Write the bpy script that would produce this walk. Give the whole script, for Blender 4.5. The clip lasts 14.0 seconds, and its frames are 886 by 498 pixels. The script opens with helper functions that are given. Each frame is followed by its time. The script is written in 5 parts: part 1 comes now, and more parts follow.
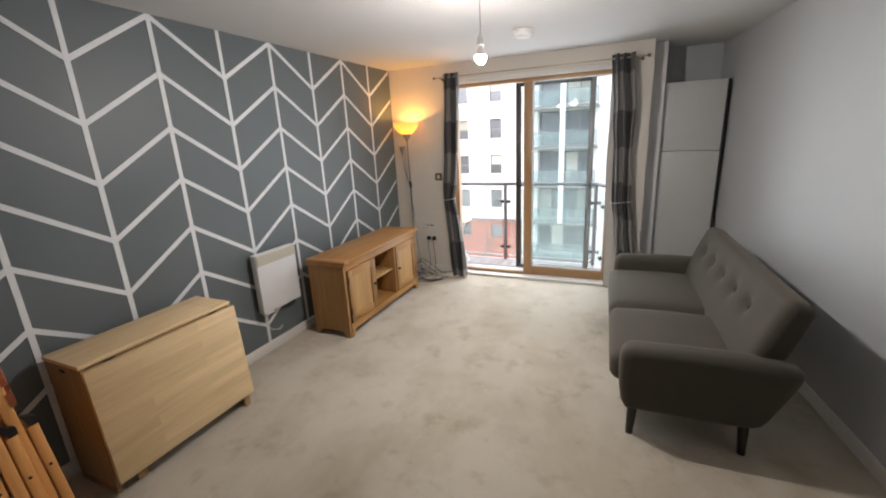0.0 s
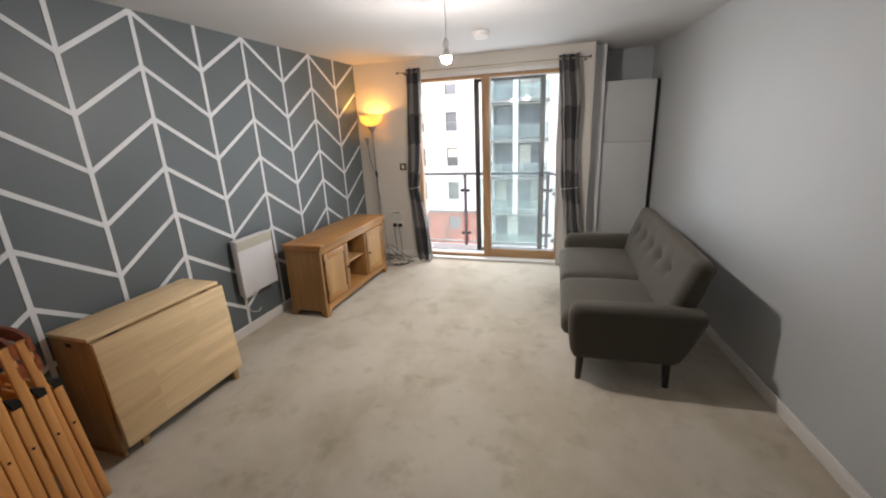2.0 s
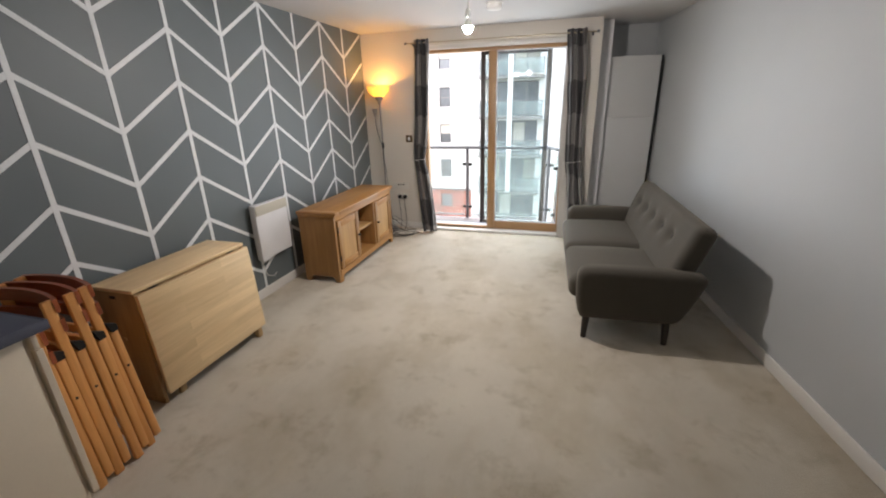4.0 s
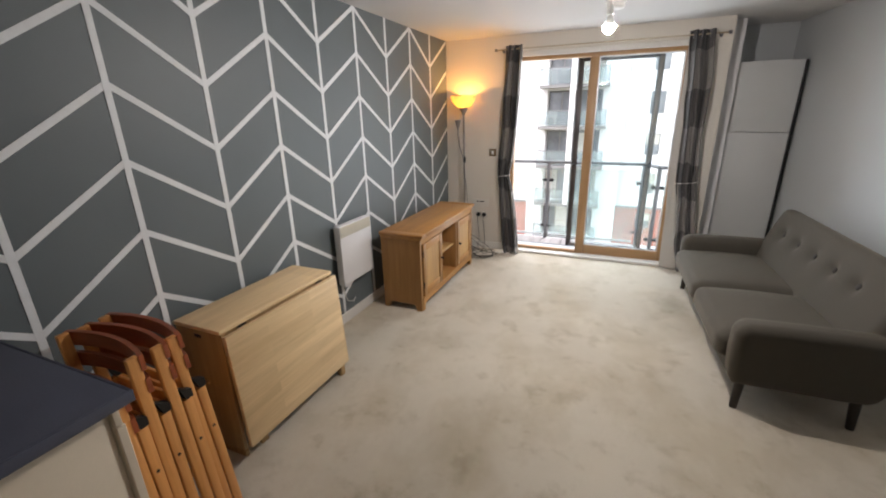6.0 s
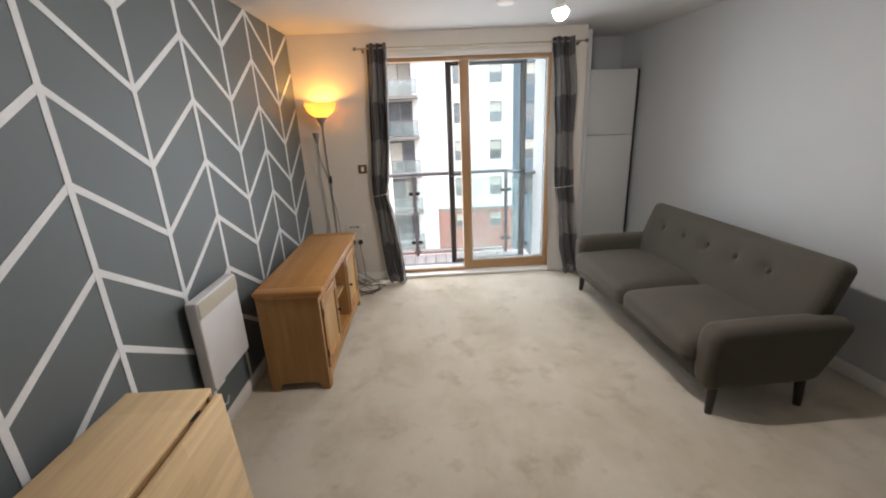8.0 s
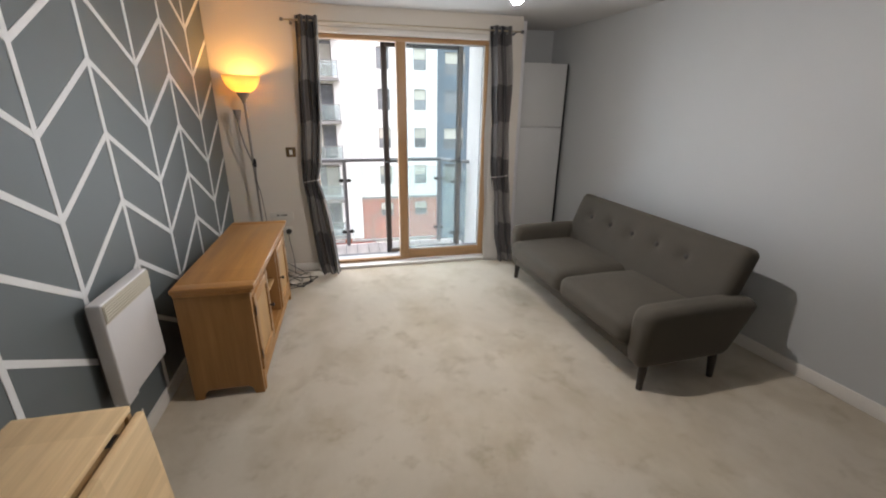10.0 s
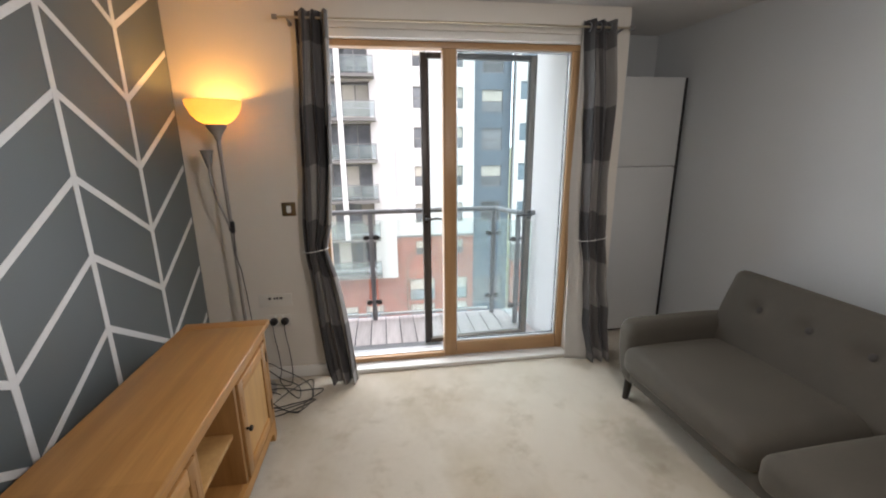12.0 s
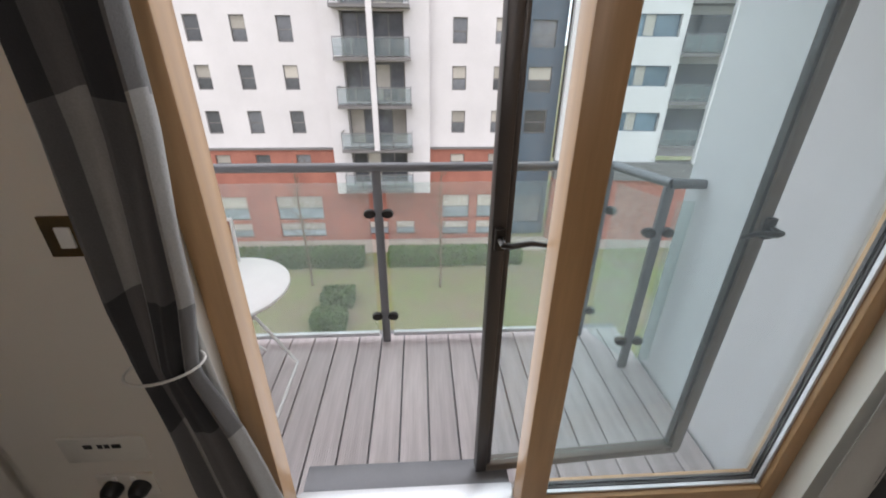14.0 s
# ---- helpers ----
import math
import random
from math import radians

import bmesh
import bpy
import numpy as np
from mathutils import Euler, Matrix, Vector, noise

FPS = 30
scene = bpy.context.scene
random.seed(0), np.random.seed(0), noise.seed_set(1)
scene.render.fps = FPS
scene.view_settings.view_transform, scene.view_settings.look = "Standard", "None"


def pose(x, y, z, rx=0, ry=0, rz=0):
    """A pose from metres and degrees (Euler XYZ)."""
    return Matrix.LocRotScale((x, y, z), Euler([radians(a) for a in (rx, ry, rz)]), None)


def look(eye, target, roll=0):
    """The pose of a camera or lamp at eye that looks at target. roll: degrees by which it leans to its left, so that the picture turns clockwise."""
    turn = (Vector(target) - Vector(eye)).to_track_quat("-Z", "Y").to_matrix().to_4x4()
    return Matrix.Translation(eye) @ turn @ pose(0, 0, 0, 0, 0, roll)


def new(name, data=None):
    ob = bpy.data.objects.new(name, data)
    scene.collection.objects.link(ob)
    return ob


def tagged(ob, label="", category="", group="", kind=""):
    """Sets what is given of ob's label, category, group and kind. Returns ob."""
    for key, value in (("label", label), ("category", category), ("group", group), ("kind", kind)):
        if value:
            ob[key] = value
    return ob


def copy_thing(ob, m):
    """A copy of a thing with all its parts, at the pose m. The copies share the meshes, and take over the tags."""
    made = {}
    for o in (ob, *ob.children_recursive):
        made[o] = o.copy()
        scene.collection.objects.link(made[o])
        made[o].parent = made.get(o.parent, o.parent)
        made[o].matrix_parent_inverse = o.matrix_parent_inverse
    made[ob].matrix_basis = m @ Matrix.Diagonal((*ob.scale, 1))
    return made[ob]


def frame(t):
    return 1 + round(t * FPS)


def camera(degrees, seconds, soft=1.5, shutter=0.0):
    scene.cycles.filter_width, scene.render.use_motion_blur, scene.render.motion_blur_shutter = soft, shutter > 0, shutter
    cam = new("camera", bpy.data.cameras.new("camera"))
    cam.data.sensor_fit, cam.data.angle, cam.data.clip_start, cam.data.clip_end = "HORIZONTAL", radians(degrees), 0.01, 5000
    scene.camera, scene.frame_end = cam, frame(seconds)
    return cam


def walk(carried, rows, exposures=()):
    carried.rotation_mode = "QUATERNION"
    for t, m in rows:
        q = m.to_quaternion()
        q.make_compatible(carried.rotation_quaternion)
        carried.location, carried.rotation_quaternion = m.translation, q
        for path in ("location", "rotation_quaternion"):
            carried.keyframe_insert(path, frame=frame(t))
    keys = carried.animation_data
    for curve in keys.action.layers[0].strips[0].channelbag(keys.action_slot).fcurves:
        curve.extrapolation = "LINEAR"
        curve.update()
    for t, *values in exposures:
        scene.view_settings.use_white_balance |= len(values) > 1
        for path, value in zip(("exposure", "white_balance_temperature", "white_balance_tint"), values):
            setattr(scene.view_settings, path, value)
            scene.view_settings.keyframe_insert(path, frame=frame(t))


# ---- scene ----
cam = camera(94.5, 14.0, soft=2.0)
PATH = [
    (0, (2.574, 0.505, 1.638), (1.793, 2.268, 1.109), -2.8),
    (0.5, (2.619, 0.381, 1.646), (1.972, 2.195, 1.11), -2.5),
    (1, (2.672, 0.293, 1.628), (2.035, 2.114, 1.099), -2.7),
    (1.5, (2.696, 0.234, 1.642), (2.065, 2.052, 1.099), -2.6),
    (2, (2.605, 0.157, 1.632), (2.018, 1.982, 1.063), -2.6),
    (2.5, (2.535, 0.047, 1.615), (1.988, 1.871, 1.005), -2.2),
    (5, (2.337, -0.061, 1.591), (1.773, 1.733, 0.91), -0.3),
    (5.5, (2.186, 0.099, 1.604), (1.524, 1.868, 0.946), -0.8),
    (6, (1.953, 0.241, 1.627), (1.204, 1.986, 0.998), -1.2),
    (6.5, (1.664, 0.342, 1.612), (0.947, 2.104, 0.995), -1.8),
    (7, (1.422, 0.476, 1.628), (0.879, 2.301, 1.017), -2.5),
    (7.5, (1.288, 0.699, 1.619), (1.019, 2.587, 1.017), -2.9),
    (8, (1.204, 0.83, 1.614), (1.266, 2.737, 1.013), -2.5),
    (8.5, (1.098, 0.796, 1.623), (1.474, 2.66, 1.006), -1.2),
    (11, (1.073, 1.416, 1.574), (1.498, 3.254, 0.91), 1.0),
    (11.5, (1.075, 1.867, 1.591), (1.423, 3.736, 0.972), 0.4),
    (12, (1.171, 2.314, 1.568), (1.445, 4.232, 1.073), -0.5),
    (12.5, (1.262, 2.813, 1.591), (1.476, 4.722, 1.037), 0.9),
    (13, (1.313, 3.329, 1.577), (1.541, 5.212, 0.943), 1.2),
    (13.5, (1.326, 3.83, 1.55), (1.442, 5.678, 0.793), 0.6),
    (14, (1.255, 4.24, 1.524), (1.362, 6.018, 0.614), 0.5),
]
walk(cam, [(t, look(eye, target, roll)) for t, eye, target, roll in PATH], [(t, stops, 6350, 14) for t, stops in ((0.0, 0.57), (5.0, 0.68), (7.2, 0.65), (8.5, 0.42), (11.0, 0.42), (12.0, 0.26), (12.5, 0.2), (13.0, -0.06), (13.5, -0.35), (14.0, -0.48))])

# ---- world and light ----
world = bpy.data.worlds.new("overcast_sky")
scene.world = world
world.use_nodes = True
wn = world.node_tree.nodes
wl = world.node_tree.links
sky = wn.new("ShaderNodeTexSky")
sky.sky_type = "NISHITA"
sky.sun_disc = False
sky.sun_elevation, sky.sun_rotation = radians(48), radians(200)
sky.air_density, sky.dust_density, sky.ozone_density = 1.0, 6.0, 0.6
cloud = wn.new("ShaderNodeMix")
cloud.data_type = "RGBA"
cloud.inputs[0].default_value = 0.85
cloud.inputs[7].default_value = (26.0, 26.4, 27.0, 1)
wl.new(sky.outputs[0], cloud.inputs[6])
wl.new(cloud.outputs[2], wn["Background"].inputs[0])
wn["Background"].inputs[1].default_value = 0.135

sun_data = bpy.data.lights.new("sun", "SUN")
sun_data.energy, sun_data.angle, sun_data.color = 1.0, radians(25), (1.0, 0.97, 0.92)
sun = new("sun", sun_data)
sun.matrix_world = look((0, 0, 30), (6, 18, 0))

# Added area lamp in the doorway, strengthening the daylight that enters the room
fill_data = bpy.data.lights.new("doorway_fill", "AREA")
fill_data.shape, fill_data.size, fill_data.size_y = "RECTANGLE", 1.6, 2.0
fill_data.energy, fill_data.color = 20.0, (0.90, 0.96, 1.0)
fill_lamp = new("doorway_fill", fill_data)
fill_lamp.matrix_world = look((1.62, 5.19, 1.13), (1.62, 3.0, 1.08))

BULB_POWER, UPLIGHT_POWER = 1480.0, 190.0


# ---- materials ----
def mixed(nt, kind, fac, a, b):
    n = nt.nodes.new("ShaderNodeMix")
    n.data_type, n.blend_type = "RGBA", kind
    for socket, value in ((0, fac), (6, a), (7, b)):
        if isinstance(value, bpy.types.NodeSocket):
            nt.links.new(value, n.inputs[socket])
        else:
            n.inputs[socket].default_value = value
    return n.outputs[2]


def noise_of(nt, vector, scale, detail=4.0, rough=0.55):
    n = nt.nodes.new("ShaderNodeTexNoise")
    n.inputs["Scale"].default_value, n.inputs["Detail"].default_value, n.inputs["Roughness"].default_value = scale, detail, rough
    nt.links.new(vector, n.inputs["Vector"])
    return n.outputs["Fac"]


def ramp_of(nt, value, lo, hi):
    n = nt.nodes.new("ShaderNodeMapRange")
    n.inputs[1].default_value, n.inputs[2].default_value = lo, hi
    nt.links.new(value, n.inputs[0])
    return n.outputs[0]


def surf(name, base, rough=0.6, metal=0.0, var=0.12, scale=3.0, fine=90.0, fine_var=0.06, bump=0.1, stretch=(1, 1, 1), rnd=0.0, bump_size=0.004, second=None):
    """A surface with variation at two scales, fine relief and, with rnd, a shade of its own for each piece."""
    m = bpy.data.materials.new(name)
    m.use_nodes = True
    nt = m.node_tree
    b = nt.nodes["Principled BSDF"]
    coord, mapping = nt.nodes.new("ShaderNodeTexCoord"), nt.nodes.new("ShaderNodeMapping")
    mapping.inputs["Scale"].default_value = stretch
    nt.links.new(coord.outputs["Object"], mapping.inputs[0])
    big, small = noise_of(nt, mapping.outputs[0], scale), noise_of(nt, mapping.outputs[0], fine, 3.0)
    dark = tuple(c * (1 - var) for c in base) + (1,)
    light = tuple(min(1, c * (1 + var)) for c in base) + (1,)
    if second:
        dark = tuple(second) + (1,)
    c = mixed(nt, "MIX", ramp_of(nt, big, 0.3, 0.7), dark, light)
    grey = nt.nodes.new("ShaderNodeMapRange")
    grey.inputs[1].default_value, grey.inputs[2].default_value = 0.25, 0.75
    grey.inputs[3].default_value, grey.inputs[4].default_value = 1 - fine_var, 1.0
    nt.links.new(small, grey.inputs[0])
    c = mixed(nt, "MULTIPLY", 1.0, c, grey.outputs[0])
    if rnd:
        info = nt.nodes.new("ShaderNodeObjectInfo")
        r = nt.nodes.new("ShaderNodeMapRange")
        r.inputs[3].default_value, r.inputs[4].default_value = 1 - rnd, 1 + rnd
        nt.links.new(info.outputs["Random"], r.inputs[0])
        c = mixed(nt, "MULTIPLY", 1.0, c, r.outputs[0])
    nt.links.new(c, b.inputs["Base Color"])
    rr = nt.nodes.new("ShaderNodeMapRange")
    rr.inputs[3].default_value, rr.inputs[4].default_value = max(0.02, rough - 0.08), min(1, rough + 0.08)
    nt.links.new(big, rr.inputs[0])
    nt.links.new(rr.outputs[0], b.inputs["Roughness"])
    b.inputs["Metallic"].default_value = metal
    if bump:
        bp = nt.nodes.new("ShaderNodeBump")
        bp.inputs["Strength"].default_value, bp.inputs["Distance"].default_value = bump, bump_size
        nt.links.new(small, bp.inputs["Height"])
        nt.links.new(bp.outputs[0], b.inputs["Normal"])
    return m


def wood(name, base, dark, along="y", rough=0.42, planks=0.0, rnd=0.06):
    """Timber with long grain, and joined staves of differing shade where planks gives their width."""
    k = {"x": (0.9, 14, 14), "y": (14, 0.9, 14), "z": (14, 14, 0.9)}[along]
    m = surf(name, base, rough, 0, 0.12, 1.6, 9.0, 0.10, 0.10, k, rnd, 0.0012, dark)
    if planks:
        nt = m.node_tree
        b = nt.nodes["Principled BSDF"]
        coord, mapping = nt.nodes.new("ShaderNodeTexCoord"), nt.nodes.new("ShaderNodeMapping")
        if along == "y":
            mapping.inputs["Rotation"].default_value = (0, radians(90), radians(90))
        nt.links.new(coord.outputs["Object"], mapping.inputs[0])
        br = nt.nodes.new("ShaderNodeTexBrick")
        br.offset, br.offset_frequency = 0.43, 2
        br.inputs["Scale"].default_value = 1.0
        br.inputs["Brick Width"].default_value, br.inputs["Row Height"].default_value = 0.55, planks
        br.inputs["Mortar Size"].default_value = 0.0
        br.inputs["Color1"].default_value, br.inputs["Color2"].default_value = (1.0, 1.0, 1.0, 1), (0.82, 0.80, 0.765, 1)
        nt.links.new(mapping.outputs[0], br.inputs["Vector"])
        old = b.inputs["Base Color"].links[0].from_socket
        nt.links.new(mixed(nt, "MULTIPLY", 1.0, old, br.outputs["Color"]), b.inputs["Base Color"])
    return m


def glass(name, tint=(0.93, 0.97, 0.96), gloss=0.06, haze=0.0):
    """Thin pane: sees straight through, with a Fresnel gloss and an optional film that daylight shines through, put in
    for veiling glare.
    """
    m = bpy.data.materials.new(name)
    m.use_nodes = True
    nt = m.node_tree
    nt.nodes.remove(nt.nodes["Principled BSDF"])
    out = nt.nodes["Material Output"]
    t, g, mix, lw, f = (nt.nodes.new(k) for k in ("ShaderNodeBsdfTransparent", "ShaderNodeBsdfGlossy", "ShaderNodeMixShader", "ShaderNodeLayerWeight", "ShaderNodeMath"))
    t.inputs[0].default_value = tint + (1,)
    g.inputs["Roughness"].default_value = 0.02
    lw.inputs[0].default_value = 0.5
    f.operation = "POWER"
    f.inputs[1].default_value = 4.5
    add = nt.nodes.new("ShaderNodeMath")
    add.operation = "MULTIPLY_ADD"
    add.inputs[1].default_value, add.inputs[2].default_value = 0.8, gloss * 0.4
    nt.links.new(lw.outputs["Facing"], f.inputs[0])
    nt.links.new(f.outputs[0], add.inputs[0])
    nt.links.new(add.outputs[0], mix.inputs[0])
    nt.links.new(t.outputs[0], mix.inputs[1])
    nt.links.new(g.outputs[0], mix.inputs[2])
    last = mix.outputs[0]
    if haze:
        film, veil = nt.nodes.new("ShaderNodeBsdfTranslucent"), nt.nodes.new("ShaderNodeMixShader")
        film.inputs[0].default_value = (0.82, 0.90, 0.92, 1)
        coord = nt.nodes.new("ShaderNodeTexCoord")
        uneven = nt.nodes.new("ShaderNodeMapRange")
        uneven.inputs[1].default_value, uneven.inputs[2].default_value = 0.3, 0.7
        uneven.inputs[3].default_value, uneven.inputs[4].default_value = haze * 0.75, haze * 1.25
        nt.links.new(noise_of(nt, coord.outputs["Object"], 2.2, 5), uneven.inputs[0])
        nt.links.new(uneven.outputs[0], veil.inputs[0])
        nt.links.new(last, veil.inputs[1])
        nt.links.new(film.outputs[0], veil.inputs[2])
        last = veil.outputs[0]
    nt.links.new(last, out.inputs[0])
    return m


def frosted(name, tint, rough_part=0.35):
    """Misted balustrade glass: part clear, part scattering."""
    m = glass(name, tint, haze=rough_part)
    nt = m.node_tree
    d, mix = nt.nodes.new("ShaderNodeBsdfDiffuse"), nt.nodes.new("ShaderNodeMixShader")
    d.inputs[0].default_value = (0.72, 0.8, 0.78, 1)
    old = nt.nodes["Material Output"].inputs[0].links[0].from_socket
    mix.inputs[0].default_value = rough_part
    nt.links.new(old, mix.inputs[1])
    nt.links.new(d.outputs[0], mix.inputs[2])
    nt.links.new(mix.outputs[0], nt.nodes["Material Output"].inputs[0])
    return m


def glow(name, colour, strength):
    m = bpy.data.materials.new(name)
    m.use_nodes = True
    b = m.node_tree.nodes["Principled BSDF"]
    b.inputs["Base Color"].default_value = (0.8, 0.8, 0.8, 1)
    b.inputs["Emission Color"].default_value = colour + (1,)
    b.inputs["Emission Strength"].default_value = strength
    return m


STAIN = (2.50, 3.98)


def carpet_material():
    m = surf("cut_pile_carpet", (0.655, 0.59, 0.478), 0.95, 0, 0.1, 0.9, 260, 0.20, 0.8, bump_size=0.008, second=(0.565, 0.502, 0.398))
    nt = m.node_tree
    b = nt.nodes["Principled BSDF"]
    coord, brushed = nt.nodes.new("ShaderNodeTexCoord"), nt.nodes.new("ShaderNodeMapping")
    brushed.inputs["Scale"].default_value = (1.25, 0.85, 1.0)
    brushed.inputs["Rotation"].default_value = (0, 0, radians(24))
    nt.links.new(coord.outputs["Object"], brushed.inputs[0])
    nap = ramp_of(nt, noise_of(nt, brushed.outputs[0], 1.5, 6, 0.60), 0.46, 0.62)
    patch = ramp_of(nt, noise_of(nt, coord.outputs["Object"], 4.0, 6, 0.66), 0.54, 0.66)
    tread = ramp_of(nt, noise_of(nt, coord.outputs["Object"], 15, 4, 0.6), 0.60, 0.74)
    old = b.inputs["Base Color"].links[0].from_socket
    c = mixed(nt, "MULTIPLY", nap, old, (0.83, 0.80, 0.735, 1))
    c = mixed(nt, "MULTIPLY", patch, c, (0.81, 0.785, 0.73, 1))
    c = mixed(nt, "MULTIPLY", tread, c, (0.90, 0.89, 0.87, 1))
    # a worn, greyed mark beside the sofa
    spot, ball = nt.nodes.new("ShaderNodeMapping"), nt.nodes.new("ShaderNodeTexGradient")
    spot.vector_type = "TEXTURE"
    spot.inputs["Location"].default_value, spot.inputs["Scale"].default_value = (STAIN[0], STAIN[1], 0.0), (0.20, 0.34, 1.0)
    ball.gradient_type = "SPHERICAL"
    nt.links.new(coord.outputs["Object"], spot.inputs[0])
    nt.links.new(spot.outputs[0], ball.inputs[0])
    ragged = nt.nodes.new("ShaderNodeMath")
    ragged.operation = "MULTIPLY"
    nt.links.new(ball.outputs["Fac"], ragged.inputs[0])
    nt.links.new(noise_of(nt, coord.outputs["Object"], 13, 5, 0.65), ragged.inputs[1])
    c = mixed(nt, "MULTIPLY", ramp_of(nt, ragged.outputs[0], 0.10, 0.36), c, (0.72, 0.70, 0.64, 1))
    nt.links.new(c, b.inputs["Base Color"])
    b.inputs["Sheen Weight"].default_value = 0.25
    return m


def curtain_material():
    """Woven block check: the cloth's own width and height carry the bands."""
    m = surf("woven_check_cotton", (0.2, 0.19, 0.19), 0.9, 0, 0.08, 6, 300, 0.18, 0.35, bump_size=0.002)
    nt = m.node_tree
    b = nt.nodes["Principled BSDF"]
    uv, sep = nt.nodes.new("ShaderNodeUVMap"), nt.nodes.new("ShaderNodeSeparateXYZ")
    nt.links.new(uv.outputs[0], sep.inputs[0])

    def band(socket, period, shift):
        a, p, g = (nt.nodes.new("ShaderNodeMath") for _ in range(3))
        a.operation, p.operation, g.operation = "ADD", "PINGPONG", "GREATER_THAN"
        a.inputs[1].default_value, p.inputs[1].default_value, g.inputs[1].default_value = shift, period, period * 0.5
        nt.links.new(socket, a.inputs[0])
        nt.links.new(a.outputs[0], p.inputs[0])
        nt.links.new(p.outputs[0], g.inputs[0])
        return g.outputs[0]

    u, v = band(sep.outputs[0], 0.34, 0.12), band(sep.outputs[1], 0.34, 0.08)
    row_a = mixed(nt, "MIX", u, (0.105, 0.098, 0.096, 1), (0.028, 0.027, 0.029, 1))
    row_b = mixed(nt, "MIX", u, (0.27, 0.255, 0.242, 1), (0.095, 0.09, 0.089, 1))
    old = b.inputs["Base Color"].links[0].from_socket
    c = mixed(nt, "MIX", v, row_b, row_a)
    weave = mixed(nt, "MULTIPLY", 1.0, c, mixed(nt, "DIVIDE", 1.0, old, (0.2, 0.19, 0.19, 1)))
    nt.links.new(weave, b.inputs["Base Color"])
    b.inputs["Sheen Weight"].default_value = 0.2
    return m


WHITE_WALL = surf("matt_white_emulsion", (0.68, 0.635, 0.57), 0.58, 0, 0.03, 1.2, 160, 0.03, 0.06)
PALE_GREY = surf("pale_grey_emulsion", (0.475, 0.495, 0.505), 0.55, 0, 0.03, 1.2, 160, 0.03, 0.06)
CEILING_PAINT = surf("ceiling_emulsion", (0.61, 0.605, 0.60), 0.9, 0, 0.02, 1.0, 120, 0.02, 0.05)
GREY_PAINT = surf("slate_grey_emulsion", (0.127, 0.149, 0.157), 0.5, 0, 0.08, 1.4, 150, 0.05, 0.08)
LINE_PAINT = surf("white_line_paint", (0.78, 0.80, 0.81), 0.55, 0, 0.05, 14, 200, 0.06, 0.1)
GLOSS_WHITE = surf("white_gloss_trim", (0.74, 0.72, 0.68), 0.35, 0, 0.04, 3, 80, 0.03, 0.03)
CARPET = carpet_material()
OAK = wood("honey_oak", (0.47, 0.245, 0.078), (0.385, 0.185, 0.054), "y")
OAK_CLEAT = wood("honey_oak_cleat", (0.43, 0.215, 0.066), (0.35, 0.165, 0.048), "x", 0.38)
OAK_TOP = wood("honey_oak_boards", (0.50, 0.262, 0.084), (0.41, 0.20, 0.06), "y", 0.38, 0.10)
# Uprights darker than the top: shade on the stand's sides put into the colour
OAK_UP_SHADED = wood("honey_oak_shaded_upright", (0.34, 0.178, 0.058), (0.27, 0.132, 0.04), "z")
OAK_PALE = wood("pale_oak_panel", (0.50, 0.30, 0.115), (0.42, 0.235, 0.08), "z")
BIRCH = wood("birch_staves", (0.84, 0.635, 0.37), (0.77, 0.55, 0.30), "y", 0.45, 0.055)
# Darker copy of BIRCH: shade on the table's ends put into the colour
BIRCH_SHADED = wood("birch_shaded", (0.42, 0.275, 0.125), (0.35, 0.22, 0.095), "z", 0.45)
CHAIR_WOOD = wood("orange_stained_beech", (0.76, 0.37, 0.115), (0.65, 0.285, 0.078), "z", 0.35)
CHAIR_DARK = wood("red_brown_backrest", (0.36, 0.095, 0.032), (0.26, 0.06, 0.02), "x", 0.3)
FRAME_WOOD = wood("oak_window_frame", (0.42, 0.25, 0.118), (0.35, 0.198, 0.09), "z", 0.4)
FRAME_WOOD_X = wood("oak_window_rail", (0.42, 0.25, 0.118), (0.35, 0.198, 0.09), "x", 0.4)
# Paler twin of SASH_GREY: light on the leaf's edge put into the colour
SASH_LIT = surf("lit_clad_metal", (0.17, 0.14, 0.115), 0.4, 0.3, 0.1, 5, 120, 0.05, 0.03)
ALUMINIUM = surf("worn_aluminium_plate", (0.62, 0.62, 0.63), 0.35, 0.5, 0.08, 6, 140, 0.08, 0.03)
# Sky reflected in the wide low windows, painted as a pale base colour
PALE_PANE = surf("painted_sky_pane", (0.30, 0.345, 0.38), 0.12, 0, 0.3, 0.9, 3, 0.1, 0.0, rnd=0.25)
SASH_GREY = surf("dark_grey_clad_metal", (0.055, 0.05, 0.05), 0.4, 0.3, 0.1, 5, 120, 0.05, 0.03)
STEEL_GREY = surf("grey_coated_steel", (0.20, 0.20, 0.21), 0.42, 0.5, 0.08, 6, 120, 0.05, 0.03)
DARK_METAL = surf("dark_bronze_metal", (0.03, 0.027, 0.025), 0.4, 0.6, 0.1, 10, 100, 0.05, 0.02)
BLACK_PLASTIC = surf("black_plastic", (0.012, 0.012, 0.013), 0.4, 0, 0.1, 20, 100, 0.05, 0.02)
SOFA_CLOTH = surf("charcoal_woven_upholstery", (0.074, 0.0655, 0.051), 0.92, 0, 0.09, 5, 420, 0.3, 0.5, bump_size=0.002)
SOFA_CLOTH.node_tree.nodes["Principled BSDF"].inputs["Sheen Weight"].default_value = 0.12
SOFA_CLOTH.node_tree.nodes["Principled BSDF"].inputs["Sheen Roughness"].default_value = 0.45
